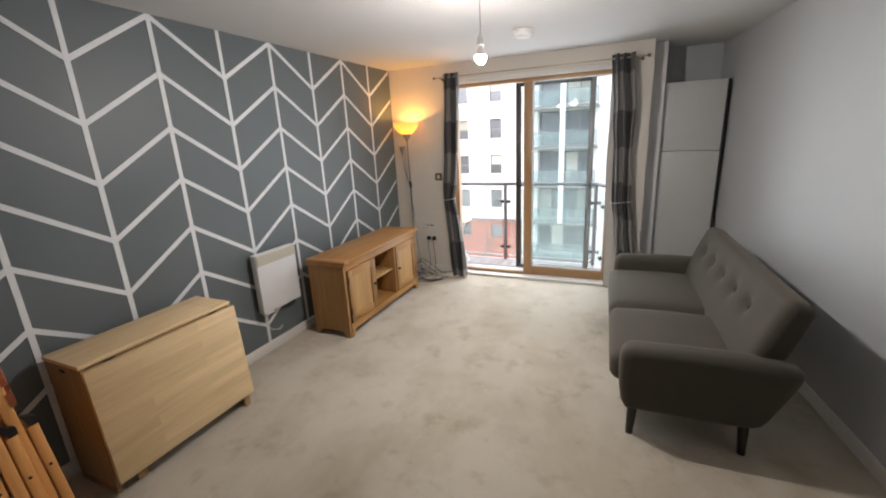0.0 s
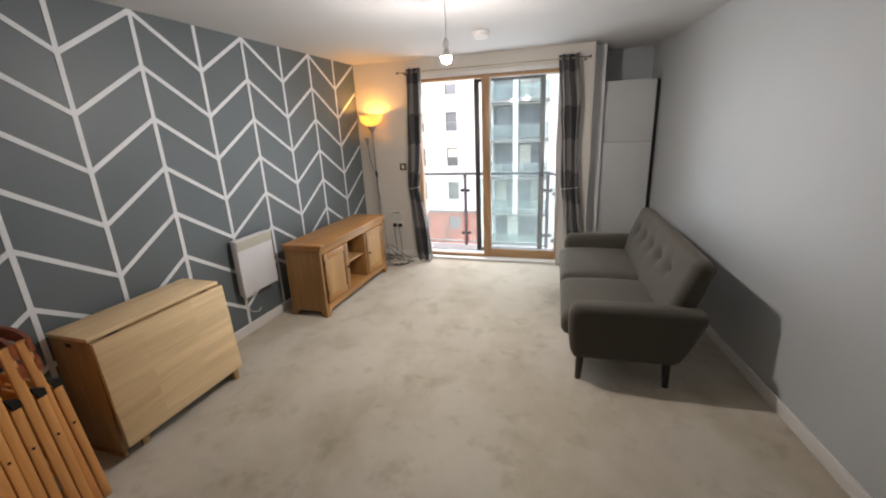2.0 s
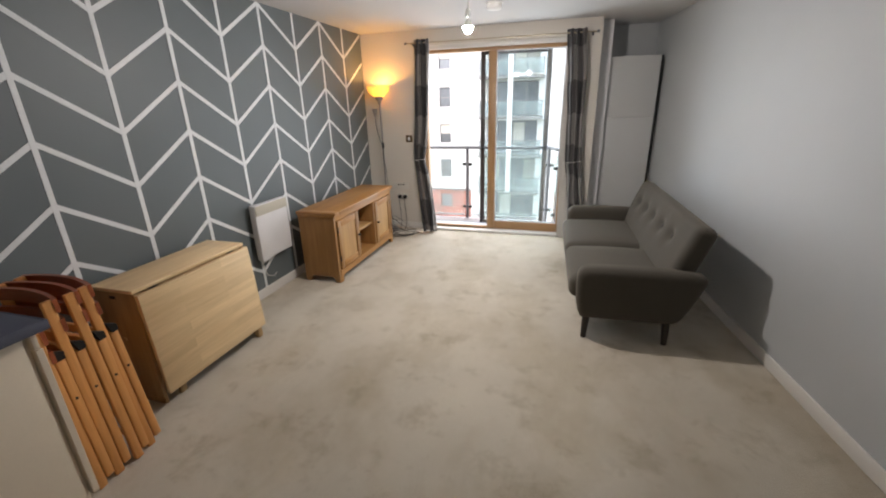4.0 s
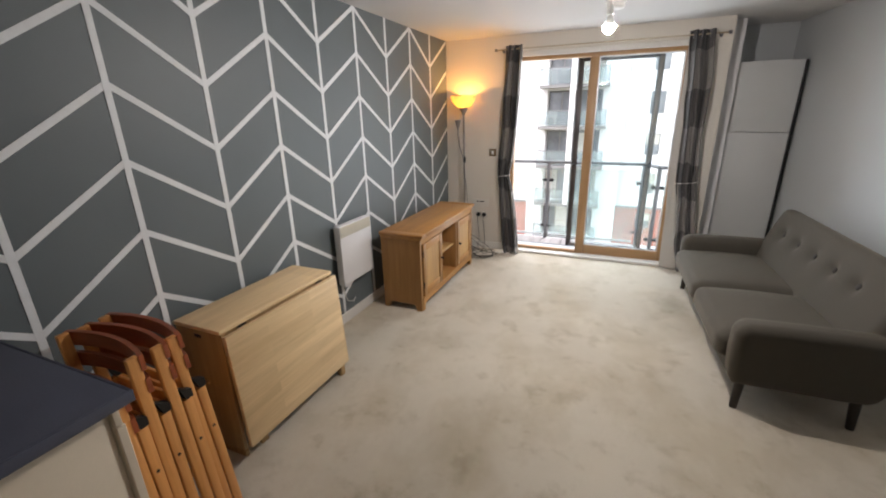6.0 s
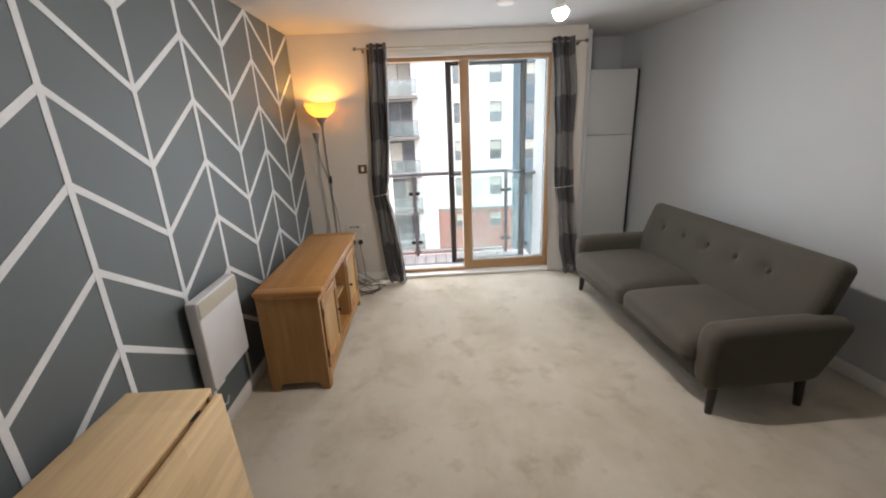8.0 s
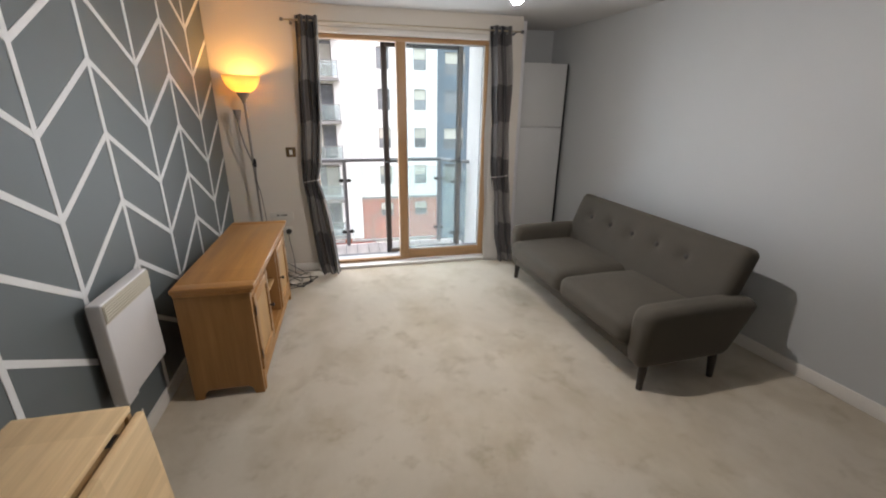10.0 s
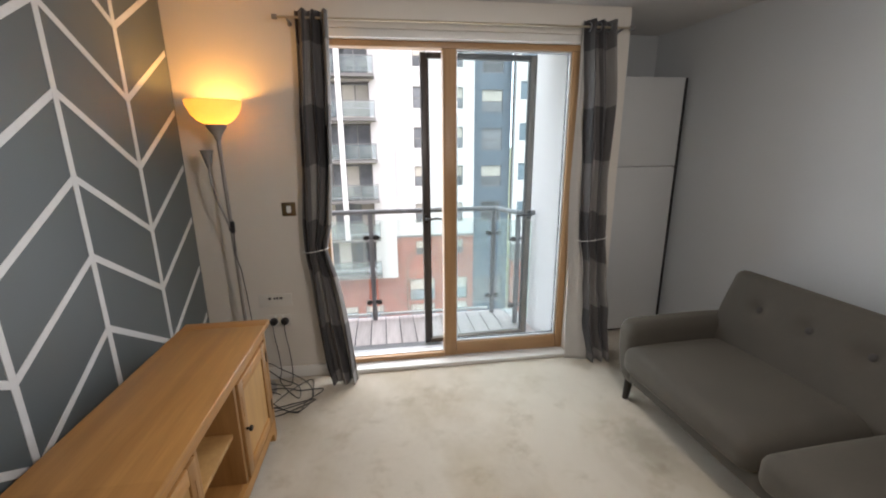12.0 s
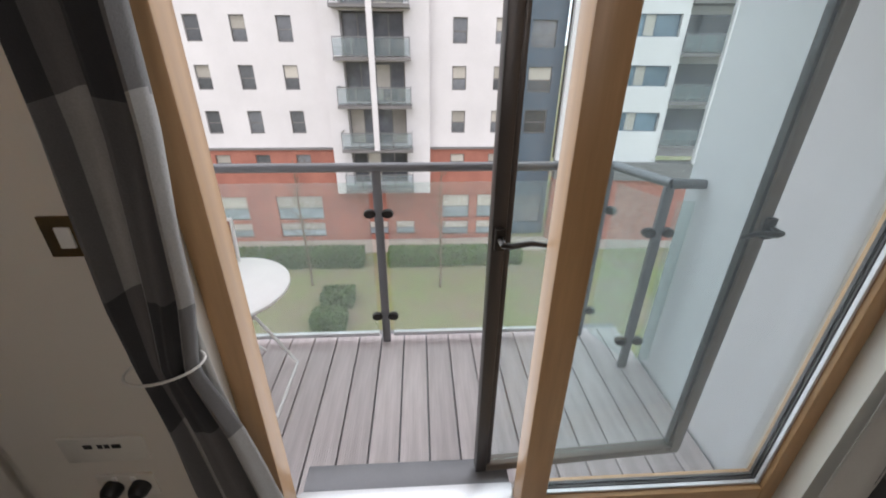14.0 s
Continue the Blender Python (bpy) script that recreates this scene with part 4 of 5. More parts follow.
# ---- curtains ----
def curtain(name, spine, label, folds, lining, lining_off):
    """spine: rows of (z, left x, right x, y of the middle, depth of the folds); lining: rows of (z, left x, right x)."""
    t = thing(name, pose(0, 0, 0), label, "curtain", "pair of curtains")
    nu, nv = folds * 16, 76

    def at(v, rows=spine):
        z = 2.29 + (0.012 - 2.29) * v
        for a, b in zip(rows, rows[1:]):
            if a[0] >= z >= b[0]:
                f = (a[0] - z) / (a[0] - b[0])
                if len(rows) < 8:
                    f = f * f * (3 - 2 * f)
                return [p + (q - p) * f for p, q in zip(a, b)]
        return list(rows[-1])

    def sheet(rows, back, width, waves, deep=1.0):
        bm = bmesh.new()
        uv = bm.loops.layers.uv.new("UVMap")
        grid, cloth = [], {}
        for j in range(nv + 1):
            _, _, _, y, dep = at(j / nv)
            xl, xr = at(j / nv, rows)[1:3]
            z = 2.29 + (0.012 - 2.29) * j / nv
            drag = 0.35 * max(0.0, 1 - abs(z - 0.93) / 0.35)
            row = []
            for i in range(nu + 1):
                u = i / nu
                wob = 0.55 * math.sin(u * 5.3 + 0.8) + 0.25 * math.sin(u * 9 + j * 0.07) + 0.1 * math.sin(j * 0.21 + u * 4) + (0.93 - z) * (1.4 if z < 0.93 else 0.25)
                p = bm.verts.new((xl + (xr - xl) * u + 0.006 * math.sin(j * 0.13 + u * 7), y + back + deep * dep * (math.sin(2 * math.pi * waves * u + wob) * (0.75 + 0.3 * math.sin(u * 7.7 + j * 0.03)) + 0.25 * math.sin(4 * math.pi * waves * u + 1.1 + j * 0.05)), z))
                cloth[p] = (u * width, z + drag * (u - 0.5) * 0.3 + 0.012 * math.sin(u * 11))
                row.append(p)
            grid.append(row)
        for a, b in zip(grid, grid[1:]):
            for i in range(nu):
                f = bm.faces.new((a[i], a[i + 1], b[i + 1], b[i]))
                for lp in f.loops:
                    lp[uv].uv = cloth[lp.vert]
        return bm

    ob = part("cloth", sheet(spine, 0, 1.36, folds), CURTAIN, t)
    ob.modifiers.new("thickness", "SOLIDIFY").thickness = 0.002
    ln = part("lining", sheet(lining, lining_off, 1.15, 1, 0.45), LINING, t, "cream lining")
    ln.modifiers.new("thickness", "SOLIDIFY").thickness = 0.001
    tie_z = 0.93
    _, xl, xr, y, dep = at((2.29 - tie_z) / 2.278)
    ring = [((xl + xr) / 2 + (abs(xr - xl) / 2 + 0.012) * math.cos(a), y + (dep + 0.022) * math.sin(a), tie_z + 0.012 * math.cos(a)) for a in (2 * math.pi * k / 24 for k in range(25))]
    part("tieback", tube(bmesh.new(), ring, 0.003, 8, False), CORD_WHITE, t, "white cord tieback")
    for k in range(folds):
        x = spine[0][1] + (spine[0][2] - spine[0][1]) * (k + 0.5) / folds
        ring = [(x, 4.90 + 0.024 * math.cos(a), 2.252 + 0.024 * math.sin(a)) for a in (2 * math.pi * q / 16 for q in range(17))]
        part("eyelet", tube(bmesh.new(), ring, 0.004, 6, False), STEEL_GREY, t, "metal eyelet")


curtain("curtain", [(2.29, 0.725, 0.90, 4.90, 0.035), (1.75, 0.698, 0.885, 4.90, 0.042), (1.4, 0.69, 0.874, 4.90, 0.042), (1.1, 0.668, 0.845, 4.895, 0.038), (0.93, 0.665, 0.80, 4.90, 0.028), (0.75, 0.68, 0.848, 4.895, 0.032), (0.6, 0.688, 0.875, 4.89, 0.036), (0.35, 0.71, 0.91, 4.88, 0.038), (0.12, 0.737, 0.937, 4.865, 0.04), (0.0, 0.77, 0.95, 4.855, 0.042)], "grey and charcoal checked curtain tied back with cord", 3, [(2.29, 0.83, 0.89), (0.93, 0.74, 0.795), (0.0, 0.86, 0.94)], 0.045)
curtain("curtain", [(2.29, 2.42, 2.615, 4.90, 0.035), (1.75, 2.455, 2.655, 4.90, 0.04), (1.4, 2.485, 2.652, 4.90, 0.04), (1.0, 2.49, 2.672, 4.90, 0.034), (0.65, 2.525, 2.70, 4.89, 0.04), (0.35, 2.545, 2.74, 4.885, 0.045), (0.0, 2.61, 2.77, 4.87, 0.05)], "grey and charcoal checked curtain with cream lining showing", 3, [(2.29, 2.425, 2.50), (1.4, 2.425, 2.53), (1.0, 2.43, 2.55), (0.5, 2.442, 2.60), (0.0, 2.458, 2.66)], 0.045)

pole = thing("curtain_pole", pose(0, 4.90, 2.252), "thin brushed metal curtain pole above the doors", "curtain pole")
part("rod", tube(bmesh.new(), [(0.62, 0, 0), (2.73, 0, 0)], 0.007, 14), POLE_METAL, pole)
for x in (0.62, 2.73):
    f = bmesh.new()
    tube(f, [(x - 0.014, 0, 0), (x - 0.012, 0, 0), (x + 0.012, 0, 0), (x + 0.014, 0, 0)], [0.006, 0.014, 0.014, 0.006], 14)
    part("finial", f, STEEL_GREY, pole)
for x in (0.68, 2.68):
    part("bracket", tube(bmesh.new(), [(x, 0.0, 0.0), (x, 0.06, -0.005), (x, 0.099, -0.01)], [0.006, 0.006, 0.014], 10), STEEL_GREY, pole)


# ---- switch, sockets, cables ----
sw = thing("light_switch", pose(0.573, 5.0, 1.179), "aged brass light switch with a white rocker", "light switch")
part("plate", box(-0.043, 0.043, -0.007, -0.0005, -0.043, 0.043, 0.002), BRASS, sw)
part("rocker", box(-0.014, 0.014, -0.013, -0.0072, -0.022, 0.022, 0.002), PLASTIC_WHITE, sw, "white rocker")

sock = thing("socket", pose(0.442, 5.0, 0.43), "white double socket with two black plugs in", "socket")
part("plate", box(-0.074, 0.074, -0.009, -0.0005, -0.043, 0.043, 0.003), PLATE_WHITE, sock)
for x in (-0.036, 0.036):
    plug = bmesh.new()
    tube(plug, [(x, -0.0092, -0.002), (x, -0.03, -0.002), (x, -0.042, -0.004)], [0.026, 0.025, 0.017], 16)
    part("plug", plug, BLACK_PLASTIC, sock, "black plug")
    part("socket_switch", box(x + math.copysign(0.012, -x) - 0.006, x + math.copysign(0.012, -x) + 0.006, -0.013, -0.0092, 0.026, 0.038), PLASTIC_WHITE, sock)
media = thing("media_outlet", pose(0.43, 5.0, 0.575), "white media outlet plate with small dark ports", "outlet")
part("plate", box(-0.105, 0.105, -0.009, -0.0005, -0.045, 0.045, 0.003), PLATE_WHITE, media)
for x, w in ((-0.035, 0.01), (-0.005, 0.006), (0.012, 0.006), (0.035, 0.011)):
    part("port", box(x - w, x + w, -0.0105, -0.0092, 0.008, 0.022), BLACK_PLASTIC, media)

rnd = random.Random(4)
for n, (x, goal) in enumerate(((0.406, 0.46), (0.478, 0.535))):
    cable = thing("power_cable", pose(0, 0, 0), "dark flex hanging from a plug and tangled on the carpet", "cable", "tangled cables")
    pts = [(x, 4.968, 0.425), (x, 4.958, 0.424), (x, 4.95, 0.40), (x + 0.005, 4.945, 0.33), (x + 0.02, 4.94, 0.22), (x + 0.03, 4.92, 0.10), (x + 0.03, 4.88, 0.03)]
    cx, cy = goal, 4.72
    for k in range(17):
        a, r = k * 0.78 + n * 2, 0.07 + 0.13 * rnd.random()
        pts.append((cx + r * math.cos(a) * 1.15, cy + r * math.sin(a) * 1.25, 0.006 + 0.22 * rnd.random() * max(0.0, math.sin(k * 0.75))))
    pts += [(cx - 0.16, cy - 0.12, 0.006), (cx - 0.24, cy - 0.02, 0.006)]
    fine = []
    for a, b, c, d in zip(pts, pts[1:], pts[2:], pts[3:]):
        for q in range(5):
            f = q / 5
            fine.append(tuple(0.5 * (2 * b[i] + (c[i] - a[i]) * f + (2 * a[i] - 5 * b[i] + 4 * c[i] - d[i]) * f * f + (3 * b[i] - a[i] - 3 * c[i] + d[i]) * f ** 3) for i in range(3)))
    part("flex", tube(bmesh.new(), [(p[0], p[1], max(0.005, p[2])) for p in fine], 0.0032, 6), CABLE_GREY, cable)


# ---- balcony ----
DECK_Z = -0.20
deck = setting("floor_balcony", box(-1.6, 2.58, 5.2, 6.48, DECK_Z - 0.16, DECK_Z - 0.03), STEEL_GREY, "grey ribbed timber balcony deck", "deck")
board = bmesh.new()
outline = [(0.0, -0.028), (0.136, -0.028)]
for k in range(11, -1, -1):
    x = 0.004 + k * 0.0113
    outline += [(x + 0.0075, 0.0), (x, 0.0)] + ([(x - 0.0005, -0.0025), (x - 0.0030, -0.0025)] if k else [])
prism(board, outline, "y", 5.21, 6.40)
board_me = link_mesh("deck_board", board, DECK)
for k in range(29):
    shared("deck_board", board_me, deck, Matrix.Translation((-1.58 + 0.143 * k, 0, DECK_Z)))

setting("wall_balcony", box(2.58, 2.9, 5.2, 6.12, -0.6, 4.5), RENDER_NEAR, "white rendered balcony side wall", "wall")
setting("wall_facade", pierced(-6.0, 2.58, -3.0, 6.0, 5.201, 5.23, [(OPEN_L, OPEN_R, -0.02, OPEN_TOP)]), RENDER_NEAR, "white rendered outer wall of the flat", "wall")


def balustrade():
    t = thing("balustrade", pose(0, 0, DECK_Z), "grey steel balcony balustrade with misted glass panels", "balustrade")
    top, y = 1.135, 6.33
    line = [(-1.6, y), (2.29, y), (2.43, 6.02), (2.579, 6.0)]
    for a, b in zip(line, line[1:]):
        bm = bmesh.new()
        tube(bm, [(a[0], a[1], top), (b[0], b[1], top)], 0.024, 14)
        part("handrail", bm, STEEL_GREY, t)
    for x, py in ((-1.5, y), (-0.235, y), (1.028, y), (2.27, y), (2.43, 6.03)):
        post = part("post", box(x - 0.024, x + 0.024, py - 0.012, py + 0.012, 0.001, top - 0.015, 0.004), STEEL_GREY, t)
        for z in (0.20, 0.88):
            for s in (-1, 1):
                c = bmesh.new()
                lathe(c, [(0.0005, -0.016), (0.022, -0.016), (0.024, -0.01), (0.024, 0.01), (0.022, 0.016), (0.0005, 0.016)], seg=16)
                bmesh.ops.scale(c, vec=(1.4, 1, 1), verts=c.verts)
                bmesh.ops.rotate(c, matrix=Matrix.Rotation(radians(90), 3, "X"), verts=c.verts)
                bmesh.ops.translate(c, vec=(x + s * 0.048, py - 0.006, z), verts=c.verts)
                part("clamp", c, DARK_METAL, post)
    for x0, x1 in ((-1.46, -0.28), (-0.19, 0.98), (1.075, 2.225)):
        pane = part("glass_panel", box(x0, x1, y + 0.004, y + 0.012, 0.07, 1.05), RAIL_GLASS, t)
        part("glass_channel", box(x0, x1, y - 0.006, y + 0.022, 0.045, 0.069), ALUMINIUM, t, "pale metal glass channel")
    for (ax, ay), (bx_, by) in zip(line[1:], line[2:]):
        d = Vector((bx_ - ax, by - ay, 0))
        g = part("glass_panel", box(0.05, d.length - 0.02, -0.004, 0.004, 0.07, 1.05), RAIL_GLASS, t)
        g.matrix_local = Matrix.Translation((ax, ay, 0)) @ Matrix.Rotation(math.atan2(d.y, d.x), 4, "Z")


balustrade()


def bistro_table():
    t = thing("bistro_table", pose(0.31, 5.95, DECK_Z), "round white folding metal bistro table on the balcony", "table")
    top = bmesh.new()
    lathe(top, [(0.0005, 0.645), (0.295, 0.645), (0.302, 0.652), (0.302, 0.663), (0.296, 0.668), (0.0005, 0.668)], seg=48)
    part("tabletop", top, METAL_WHITE, t)
    for s in (-1, 1):
        for q in (-1, 1):
            part("leg", tube(bmesh.new(), [(q * 0.17 + s * 0.02, s * 0.20, 0.645), (-q * 0.20, s * 0.20, 0.008)], 0.009, 10), METAL_WHITE, t)
        part("crossbar", tube(bmesh.new(), [(s * 0.20, -0.2, 0.012), (s * 0.20, 0.2, 0.012)], 0.008, 10), METAL_WHITE, t)


def bistro_chair():
    t = thing("bistro_chair", pose(0.11, 6.07, DECK_Z, 0, 0, 4), "folding balcony chair with white frame and tan slatted back", "chair")
    for x in (-0.19, 0.19):
        part("back_leg", tube(bmesh.new(), [(x, -0.16, 0.008), (x, 0.10, 0.46), (x, 0.14, 0.90)], 0.009, 10), METAL_WHITE, t)
        part("front_leg", tube(bmesh.new(), [(x, 0.18, 0.008), (x, -0.18, 0.45)], 0.009, 10), METAL_WHITE, t)
    part("top_bar", tube(bmesh.new(), [(-0.19, 0.14, 0.90), (0.19, 0.14, 0.90)], 0.009, 10), METAL_WHITE, t)
    for k in range(3):
        z = 0.60 + 0.095 * k
        part("back_slat", box(-0.18, 0.18, 0.10 + 0.014 * k, 0.112 + 0.014 * k, z, z + 0.085, 0.003), CANVAS_TAN, t)
    for k in range(5):
        part("seat_slat", box(-0.19, 0.19, -0.19 + 0.07 * k, -0.13 + 0.07 * k, 0.452, 0.466, 0.003), CANVAS_TAN, t)


bistro_table()
bistro_chair()


# ---- the view ----
GROUND, FRONT = -12.3, 33.0
STOREY = 2.76
g = bmesh.new()
for x0, x1, y0, y1 in ((-900, 900, 6.6, 1500), (-900, 900, -900, 6.6)):
    bm_v = [g.verts.new(p) for p in ((x0, y0, GROUND), (x1, y0, GROUND), (x1, y1, GROUND), (x0, y1, GROUND))]
    g.faces.new(bm_v)
setting("ground", g, GRASS, "worn winter lawn of the courtyard", "ground")
setting("pavement_1", box(-40, 40, FRONT - 2.2, FRONT - 0.01, GROUND, GROUND + 0.06), GRAVEL, "pale path along the brick base", "path")
setting("pavement_2", box(-30, 40, 13.0, 15.5, GROUND, GROUND + 0.05), GRAVEL, "worn gravel path across the lawn", "path")


def pane_meshes(w, h, pane=FAR_PANE):
    f = bmesh.new()
    for a in ((-w / 2, -w / 2 + 0.06, 0, h), (w / 2 - 0.06, w / 2, 0, h), (-w / 2 + 0.06, w / 2 - 0.06, 0, 0.06), (-w / 2 + 0.06, w / 2 - 0.06, h - 0.06, h), (-w / 2 + 0.06, w / 2 - 0.06, h * 0.45, h * 0.45 + 0.06)):
        bx(f, a[0], a[1], -0.04, 0.04, a[2], a[3])
    p = bmesh.new()
    bx(p, -w / 2 + 0.06, w / 2 - 0.06, -0.01, 0.01, 0.06, h - 0.06)
    b = bmesh.new()
    bx(b, -w / 2 + 0.06, w / 2 - 0.06, 0.03, 0.04, h * 0.5, h - 0.06)
    s = bmesh.new()
    bx(s, -w / 2 - 0.04, w / 2 + 0.04, -0.14, -0.041, -0.05, 0.0)
    return link_mesh("frame", f, FAR_FRAME), link_mesh("pane", p, pane), link_mesh("blind", b, BLIND), link_mesh("sill", s, FAR_FRAME)


def far_window(parent, meshes, x, y, z, blind):
    w = shared("window", meshes[0], parent, Matrix.Translation((x, y, z)))
    shared("pane", meshes[1], w)
    shared("sill", meshes[3], w)
    if blind:
        shared("blind", meshes[2], w, Matrix.Translation((0, -0.05, 0)))
    return w


rows_z = [-4.2 + STOREY * k for k in range(8)]
cols = [-20.2, -17.5, -14.9, -12.25, -9.55, -6.8, 3.95, 6.65]
TOP = 18.5
b1 = thing("apartment_building", pose(0, FRONT, GROUND), "white rendered apartment block with grey windows over a red brick base", "building")
lift = -GROUND
holes = [(x - 0.46, x + 0.46, z + lift, z + 1.46 + lift) for x in cols for z in rows_z]
BAY_L, BAY_R, BAY_B = -4.55, 2.0, -8.2
part("wall", pierced(-26, BAY_L, 7.15, TOP + lift, 0, 0.5, holes), RENDER_WHITE, b1, "white rendered wall", False)
part("wall", pierced(BAY_R, 7.95, 7.15, TOP + lift, 0, 0.5, holes), RENDER_WHITE, b1, "white rendered wall", False)
# Added near-black sheet: the dark of unlit rooms as a flat colour
part("dark_room_sheet", box(-26, 7.95, 1.2, 1.4, 0, TOP + lift), UNLIT_DARK, b1, "near-black sheet standing in for unlit rooms behind the windows")
part("roof", box(-26.3, 8.1, -0.3, 12, TOP + lift, TOP + lift + 0.4), STEEL_GREY, b1)
part("string_course", box(-26, BAY_L, -0.12, 0.5, 7.0, 7.149), FAR_FRAME, b1, "grey string course", False)
part("string_course", box(BAY_R, 7.95, -0.12, 0.5, 7.0, 7.149), FAR_FRAME, b1, "grey string course", False)
low = [(x - 0.5, x + 0.5, 5.55, 6.65) for x in cols]
wide = [(-9.2, -5.9, 1.8, 3.6), (-9.2, -5.9, 0.4, 1.5), (-14.6, -11.3, 1.8, 3.6), (-14.6, -11.3, 0.4, 1.5), (2.9, 4.9, 1.8, 3.6), (2.9, 4.9, 0.4, 1.5), (5.5, 7.5, 1.8, 3.6), (5.5, 7.5, 0.4, 1.5), (-2.6, -1.2, 0.5, 1.55), (-0.6, 0.8, 0.5, 1.55)]
part("brick_base", pierced(-26, 7.95, 0.0, 6.999, 0.0, 0.45, low + wide + [(BAY_L, BAY_R, 4.1, 6.999)]), BRICK_RED, b1, "red brick ground storeys", False)
meshes = pane_meshes(0.92, 1.46)
meshes_low = pane_meshes(1.0, 1.1)
rnd = random.Random(8)
for x in cols:
    for z in rows_z:
        far_window(b1, meshes, x, 0.16, z + lift, rnd.random() < 0.35)
    far_window(b1, meshes_low, x, 0.16, 5.55, rnd.random() < 0.3)
for x0, x1, z0, z1 in wide:
    far_window(b1, pane_meshes(x1 - x0, z1 - z0, PALE_PANE), (x0 + x1) / 2, 0.16, z0, True)

# the balcony bay
part("bay_wall", pierced(BAY_L, BAY_R, 4.1, TOP + lift, -0.6, 0.6, [(-3.35, 0.45, 4.6 + STOREY * k, 4.6 + STOREY * k + 2.45) for k in range(9)]), RENDER_WHITE, b1, "white rendered balcony bay", False)
part("bay_soffit", box(BAY_L, BAY_R, -0.6, 0.0, 4.0, 4.099), RENDER_WHITE, b1, "", False)
door_post_me = link_mesh("door_post", box(-0.04, 0.04, -0.04, 0.04, 0.0, 2.329), FAR_FRAME)
door_head_me = link_mesh("door_head", box(-3.34, 0.42, -0.04, 0.04, 2.33, 2.4), FAR_FRAME)
pane_bm = box(-3.34, 0.42, 0.01, 0.03, 0.0, 2.329)
bpane_me = link_mesh("pane", pane_bm, FAR_PANE)
slab_me = link_mesh("balcony", box(-3.75, 0.85, -1.75, -0.6, -0.2, 0.0), FAR_FRAME)
rail_post_me = link_mesh("post", box(-0.025, 0.025, -1.72, -1.68, 0.0, 1.029), STEEL_GREY)
rail_me = link_mesh("handrail", box(-3.73, 0.83, -1.73, -1.67, 1.03, 1.09), STEEL_GREY)
side_rail_me = link_mesh("side_rail", box(-0.02, 0.02, -1.669, -0.6, 1.03, 1.08), STEEL_GREY)
guard_me = link_mesh("glass_panel", box(-3.68, 0.78, -1.705, -1.695, 0.08, 1.0), FAR_GUARD)
curt_me = link_mesh("blind", box(-0.42, 0.42, -0.06, -0.05, 0.1, 2.25), BLIND)
seat_bm = bmesh.new()
bx(seat_bm, -0.25, 0.25, -0.25, 0.25, 0.40, 0.45)
bx(seat_bm, -0.25, 0.25, 0.21, 0.25, 0.45, 0.9)
for x in (-0.22, 0.22):
    for y in (-0.22, 0.22):
        tube(seat_bm, [(x, y, 0.0), (x, y, 0.40)], 0.02, 6)
seat_me = link_mesh("balcony_seat", seat_bm, FAR_FRAME)
for k in range(9):
    z = 4.6 + STOREY * k
    slab = shared("balcony", slab_me, b1, Matrix.Translation((0, 0, z)))
    shared("handrail", rail_me, slab)
    for x in (-3.7, -2.6, -1.5, -0.4, 0.8):
        shared("post", rail_post_me, slab, Matrix.Translation((x, 0, 0)))
    for x in (-3.7, 0.8):
        shared("side_rail", side_rail_me, slab, Matrix.Translation((x, 0, 0)))
    shared("glass_panel", guard_me, slab)
    d = shared("balcony_door", door_head_me, b1, Matrix.Translation((0, 0.25, z)))
    for x in (-3.3, -2.4, -1.45, -0.5, 0.38):
        shared("door_post", door_post_me, d, Matrix.Translation((x, 0, 0)))
    shared("pane", bpane_me, d)
    for x in (-2.85, -1.9, -0.97, -0.05):
        if rnd.random() < 0.22:
            shared("blind", curt_me, d, Matrix.Translation((x, 0.0, 0.0)))
    if k in (2, 3, 5, 6):
        shared("balcony_seat", seat_me, slab, Matrix.Translation((0.2, -1.2, 0)))
        shared("balcony_seat", seat_me, slab, Matrix.Translation((-0.7, -1.15, 0)))
part("bay_column", box(-1.62, -1.28, -1.98, -1.78, 4.6 + STOREY, TOP + lift), RENDER_WHITE, b1, "white vertical fin in front of the balconies", False)

# dark clad tower
b2 = thing("apartment_building", pose(0, FRONT + 0.8, GROUND), "blue-grey clad stair tower with stacked windows", "building")
tower_rows = [lift - 4.4 + STOREY * k for k in range(8)]
th = [(8.7, 10.3, z, z + 1.6) for z in tower_rows] + [(8.2, 10.6, 1.0, 3.2)]
part("wall", pierced(7.951, 10.95, 0, TOP + 1.5 + lift, 0, 0.4, th), DARK_CLADDING, b2, "", False)
# Same added dark sheet for the tower's unlit rooms
part("dark_room_sheet", box(7.951, 10.95, 1.0, 1.2, 0, TOP + 1.5 + lift), UNLIT_DARK, b2, "", False)
tw = pane_meshes(1.6, 1.6)
for z in tower_rows:
    far_window(b2, tw, 9.5, 0.16, z, rnd.random() < 0.6)
far_window(b2, pane_meshes(2.4, 2.2), 9.4, 0.16, 1.0, False)
part("roof", box(8.11, 11.0, -0.2, 12, TOP + 1.5 + lift, TOP + 1.9 + lift), STEEL_GREY, b2)

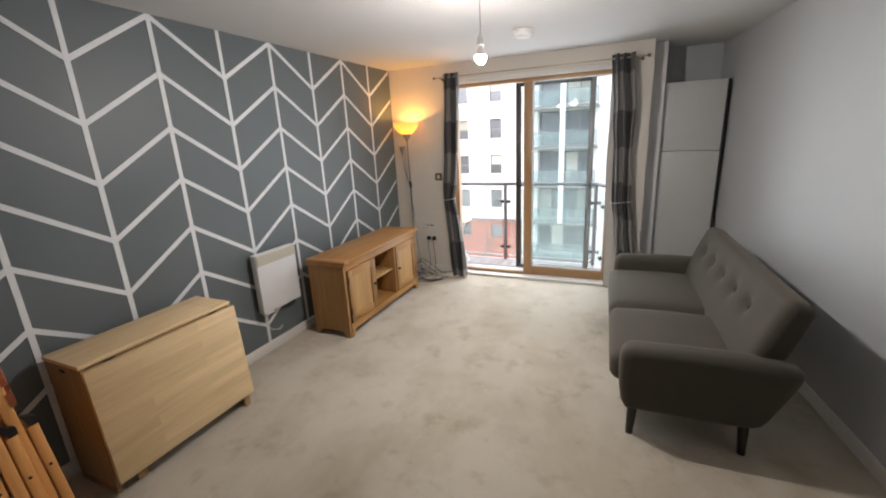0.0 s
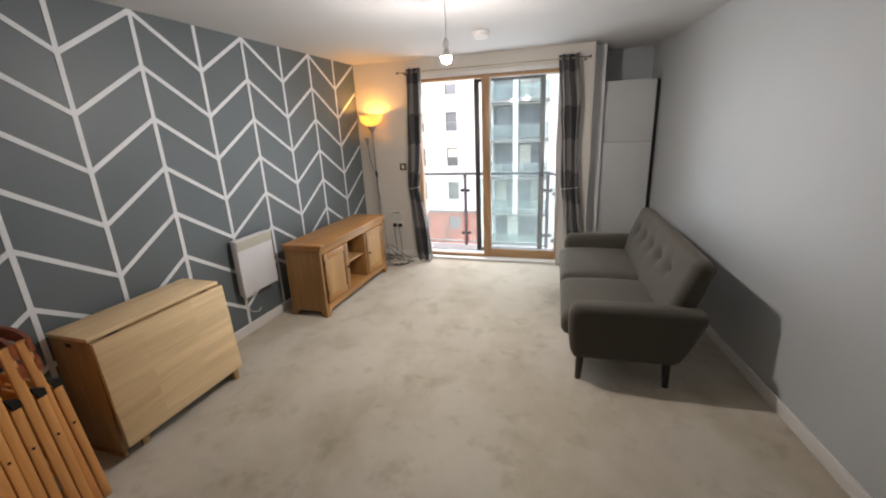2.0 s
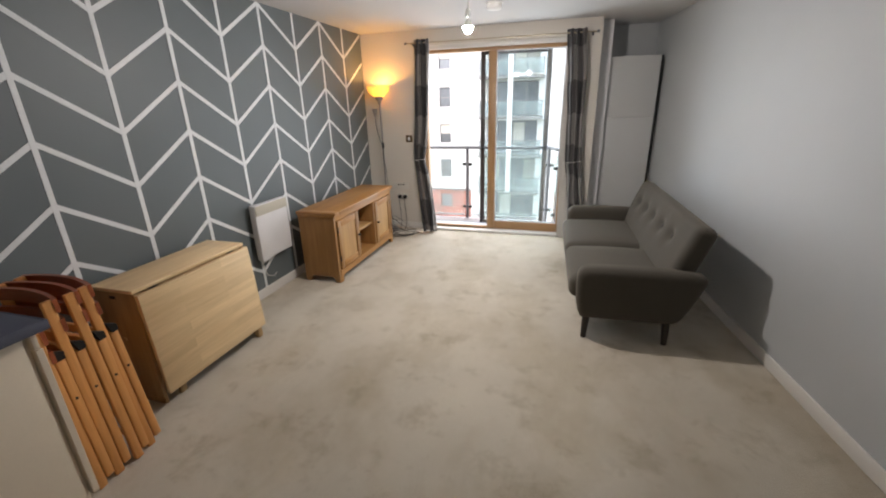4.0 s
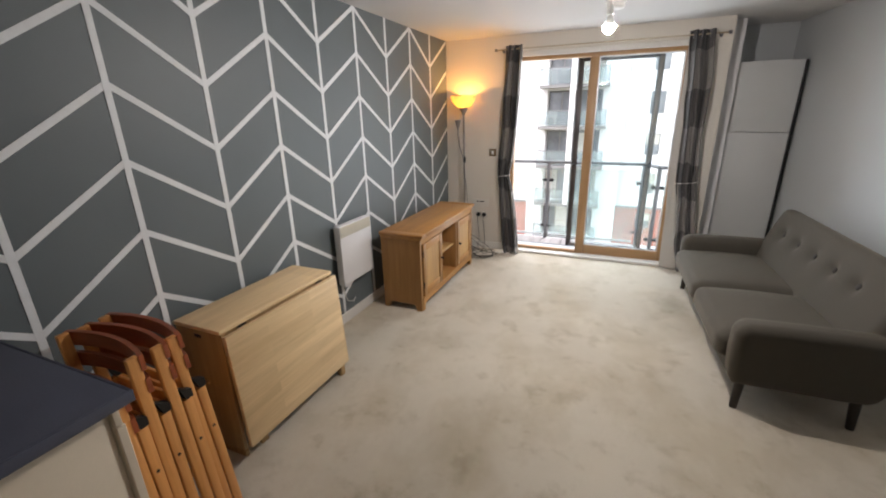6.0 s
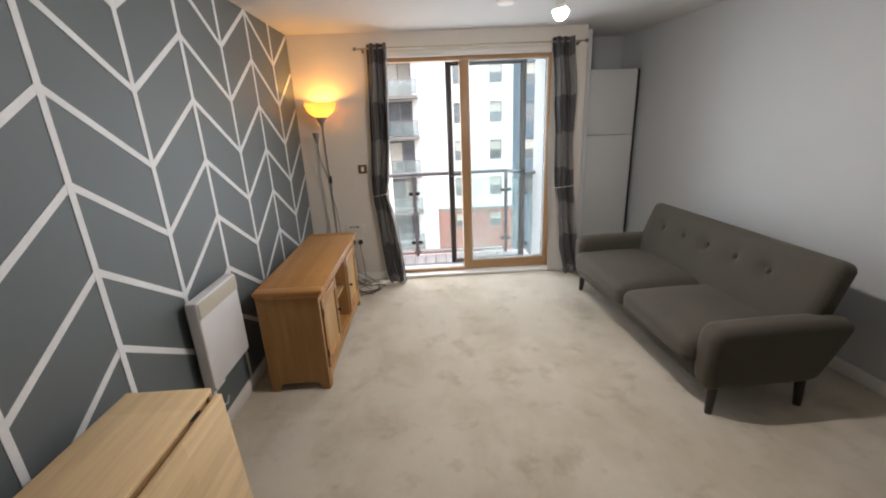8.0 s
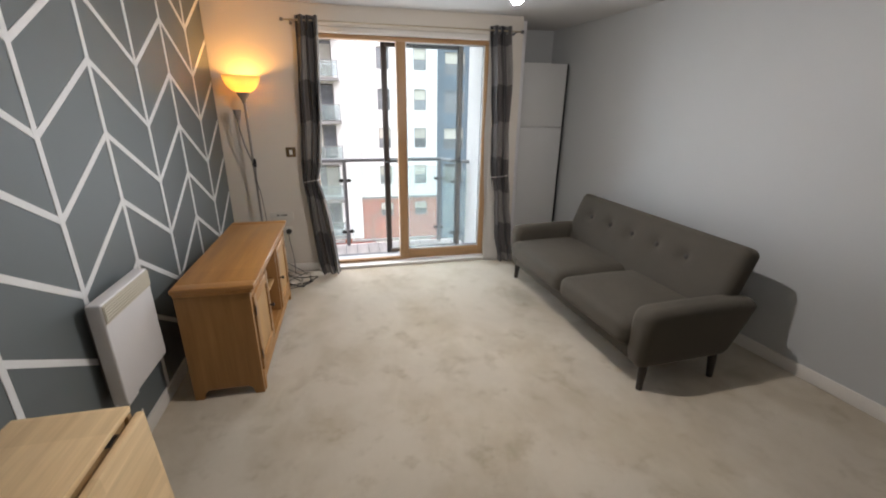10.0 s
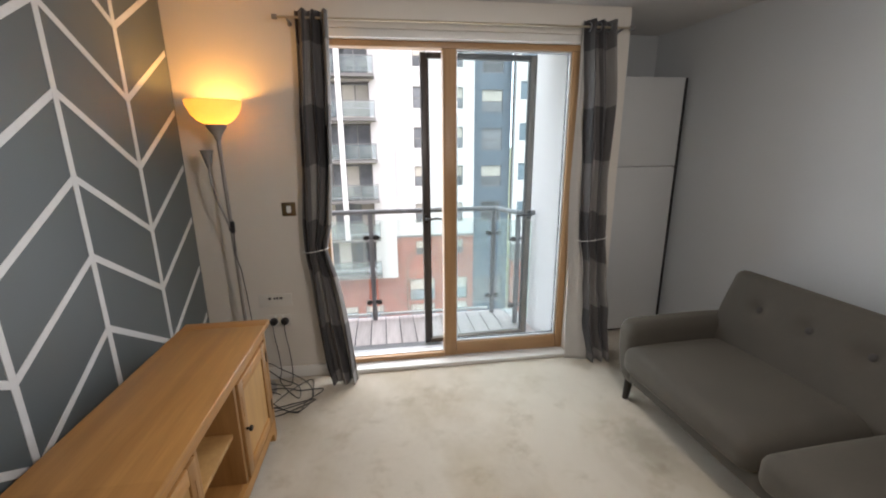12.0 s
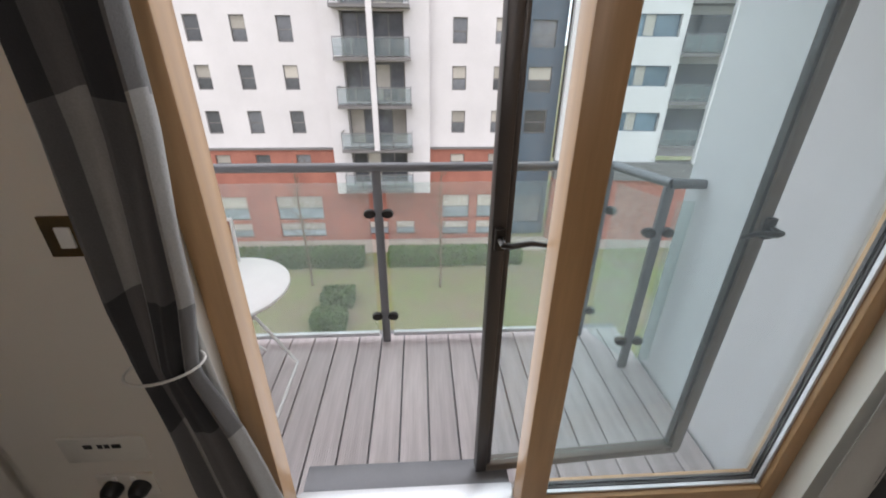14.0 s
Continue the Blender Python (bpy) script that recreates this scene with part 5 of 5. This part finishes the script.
# white block with ribbon windows
b3 = thing("apartment_building", pose(10.95, FRONT - 0.3, GROUND, 0, 0, -5), "white apartment block with blue ribbon windows and corner balconies", "building")
ribbon = [lift - 4.0 + 2.9 * k for k in range(8)]
part("wall", pierced(0, 7.0, 6.2, TOP + 2 + lift, 0, 0.5, [(0.35, 6.6, z, z + 1.25) for z in ribbon]), RENDER_WHITE, b3, "white rendered wall", False)
part("wall", pierced(7.0, 16.0, 6.2, TOP + 2 + lift, 1.8, 2.3, []), RENDER_WHITE, b3, "white rendered wall", False)
part("podium", box(0, 16.0, -0.3, 0.6, 4.9, 6.199), FAR_FRAME, b3, "grey podium band", False)
part("brick_base", box(0, 16.0, 0.0, 0.6, 0.0, 4.899), BRICK_RED, b3, "red brick base", False)
# Added dark sheet again, for unlit rooms behind the ribbon windows
part("dark_room_sheet", box(0, 7.0, 0.9, 1.1, 6.2, TOP + 2 + lift), UNLIT_DARK, b3, "", False)
part("roof", box(-0.2, 16.2, -0.2, 12, TOP + 2 + lift, TOP + 2.4 + lift), STEEL_GREY, b3)
rib_bm = bmesh.new()
for x in (0.4, 2.3, 3.0, 4.4, 5.1, 6.5):
    bx(rib_bm, x - 0.04, x + 0.04, -0.04, 0.04, 0, 1.25)
bx(rib_bm, 0.4, 6.5, -0.04, 0.04, 0, 0.06)
bx(rib_bm, 0.4, 6.5, -0.04, 0.04, 1.19, 1.25)
rib_me = link_mesh("ribbon_window", rib_bm, DARK_CLADDING)
rp = [link_mesh("pane", box(a, b, -0.01, 0.01, 0.06, 1.19), m) for a, b, m in ((0.44, 2.26, FAR_BLUE), (2.34, 2.96, FAR_PANE), (3.04, 4.36, FAR_BLUE), (4.44, 5.06, BLIND), (5.14, 6.46, FAR_BLUE))]
bal_me = link_mesh("balcony", box(7.0, 12.0, -0.2, 1.8, -0.2, 0.0), FAR_FRAME)
brail_me = link_mesh("handrail", box(7.0, 12.0, -0.19, -0.12, 1.02, 1.08), STEEL_GREY)
brail_post_me = link_mesh("post", box(7.02, 7.07, -0.18, -0.13, 0.0, 1.019), STEEL_GREY)
bguard_me = link_mesh("glass_panel", box(7.05, 11.95, -0.16, -0.15, 0.08, 1.0), FAR_GUARD)
bdoor_me = link_mesh("balcony_door", box(7.5, 11.0, 1.74, 1.79, 0.02, 2.2), FAR_PANE)
for z in ribbon:
    w = shared("ribbon_window", rib_me, b3, Matrix.Translation((0, 0.2, z)))
    for me in rp:
        shared("pane", me, w)
    bal = shared("balcony", bal_me, b3, Matrix.Translation((0, 0, z - 0.9)))
    shared("handrail", brail_me, bal)
    for k in range(6):
        shared("post", brail_post_me, bal, Matrix.Translation((0.98 * k, 0, 0)))
    shared("glass_panel", bguard_me, bal)
    shared("balcony_door", bdoor_me, bal)
part("fin", box(9.4, 9.7, -0.5, -0.2, 6.2, TOP + 2 + lift), RENDER_WHITE, b3, "white vertical fin", False)


# ---- courtyard planting ----
def sapling(x, y, h, seed):
    r = random.Random(seed)
    t = thing("tree", pose(x, y, GROUND), "slender bare young courtyard tree in winter", "tree", "bare courtyard trees")
    trunk = [(0.05 * math.sin(k), 0.05 * math.cos(k * 1.3), h * k / 7) for k in range(8)]
    part("trunk", tube(bmesh.new(), trunk, [0.085 - 0.009 * k for k in range(8)], 8), BARK, t)
    limbs = bmesh.new()
    for k in range(26):
        z = h * (0.3 + 0.68 * r.random())
        a, ln = r.random() * 6.28, 0.5 + 1.1 * r.random() * (1.1 - z / h)
        p0 = Vector((0.05 * math.sin(z), 0.04, z))
        p1 = p0 + Vector((math.cos(a) * ln * 0.5, math.sin(a) * ln * 0.5, ln * 0.45))
        p2 = p1 + Vector((math.cos(a + 0.4) * ln * 0.35, math.sin(a + 0.4) * ln * 0.35, ln * 0.5))
        tube(limbs, [p0, p1, p2], [0.026, 0.016, 0.006], 5)
        for _ in range(3):
            q = p1 + (p2 - p1) * r.random()
            tube(limbs, [q, q + Vector((r.uniform(-0.3, 0.3), r.uniform(-0.3, 0.3), r.uniform(0.1, 0.35)))], [0.008, 0.003], 4)
    part("crown", limbs, BARK, t, "bare twiggy crown")


sapling(-5.6, 26.5, 8.0, 1)
sapling(2.4, 26.0, 7.5, 2)
sapling(9.0, 25.0, 6.0, 3)


def hedge(x, y, w, d, h, seed, label):
    r = random.Random(seed)
    t = thing("hedge", pose(x, y, GROUND), label, "hedge", "courtyard hedges")
    part("stems", box(-w / 2 + 0.15, w / 2 - 0.15, -d / 2 + 0.15, d / 2 - 0.15, 0, h - 0.15), BARK, t)
    bm = bmesh.new()
    for _ in range(int(1500 * max(1, w * d / 3))):
        face = r.randrange(3)
        p = Vector((r.uniform(-w / 2, w / 2), r.uniform(-d / 2, d / 2), r.uniform(0.05, h)))
        if face == 0:
            p.z = h + r.uniform(-0.08, 0.05)
        elif face == 1:
            p.y = -d / 2 + r.uniform(-0.05, 0.08)
        else:
            p.x = math.copysign(w / 2, r.uniform(-1, 1)) + r.uniform(-0.06, 0.06)
        n = Vector((r.uniform(-1, 1), r.uniform(-1, 1), r.uniform(0.1, 1))).normalized()
        a = n.orthogonal().normalized() * r.uniform(0.07, 0.14)
        b = n.cross(a)
        bm.faces.new([bm.verts.new(p + q) for q in (a, b * 0.6, -a, -b * 0.6)])
    part("foliage", bm, HEDGE, t, "clipped evergreen leaves", False)


for k in range(4):
    hedge(-3.6 - 0.12 * k, 24.5 - 2.2 * k, 1.7, 1.2, 0.9, 20 + k, "low clipped green hedge block on the lawn")
hedge(-8.0, 29.3, 10.5, 1.4, 1.1, 31, "long low hedge before the brick base")
hedge(3.6, 29.3, 9.0, 1.4, 1.0, 32, "long low hedge before the brick base")
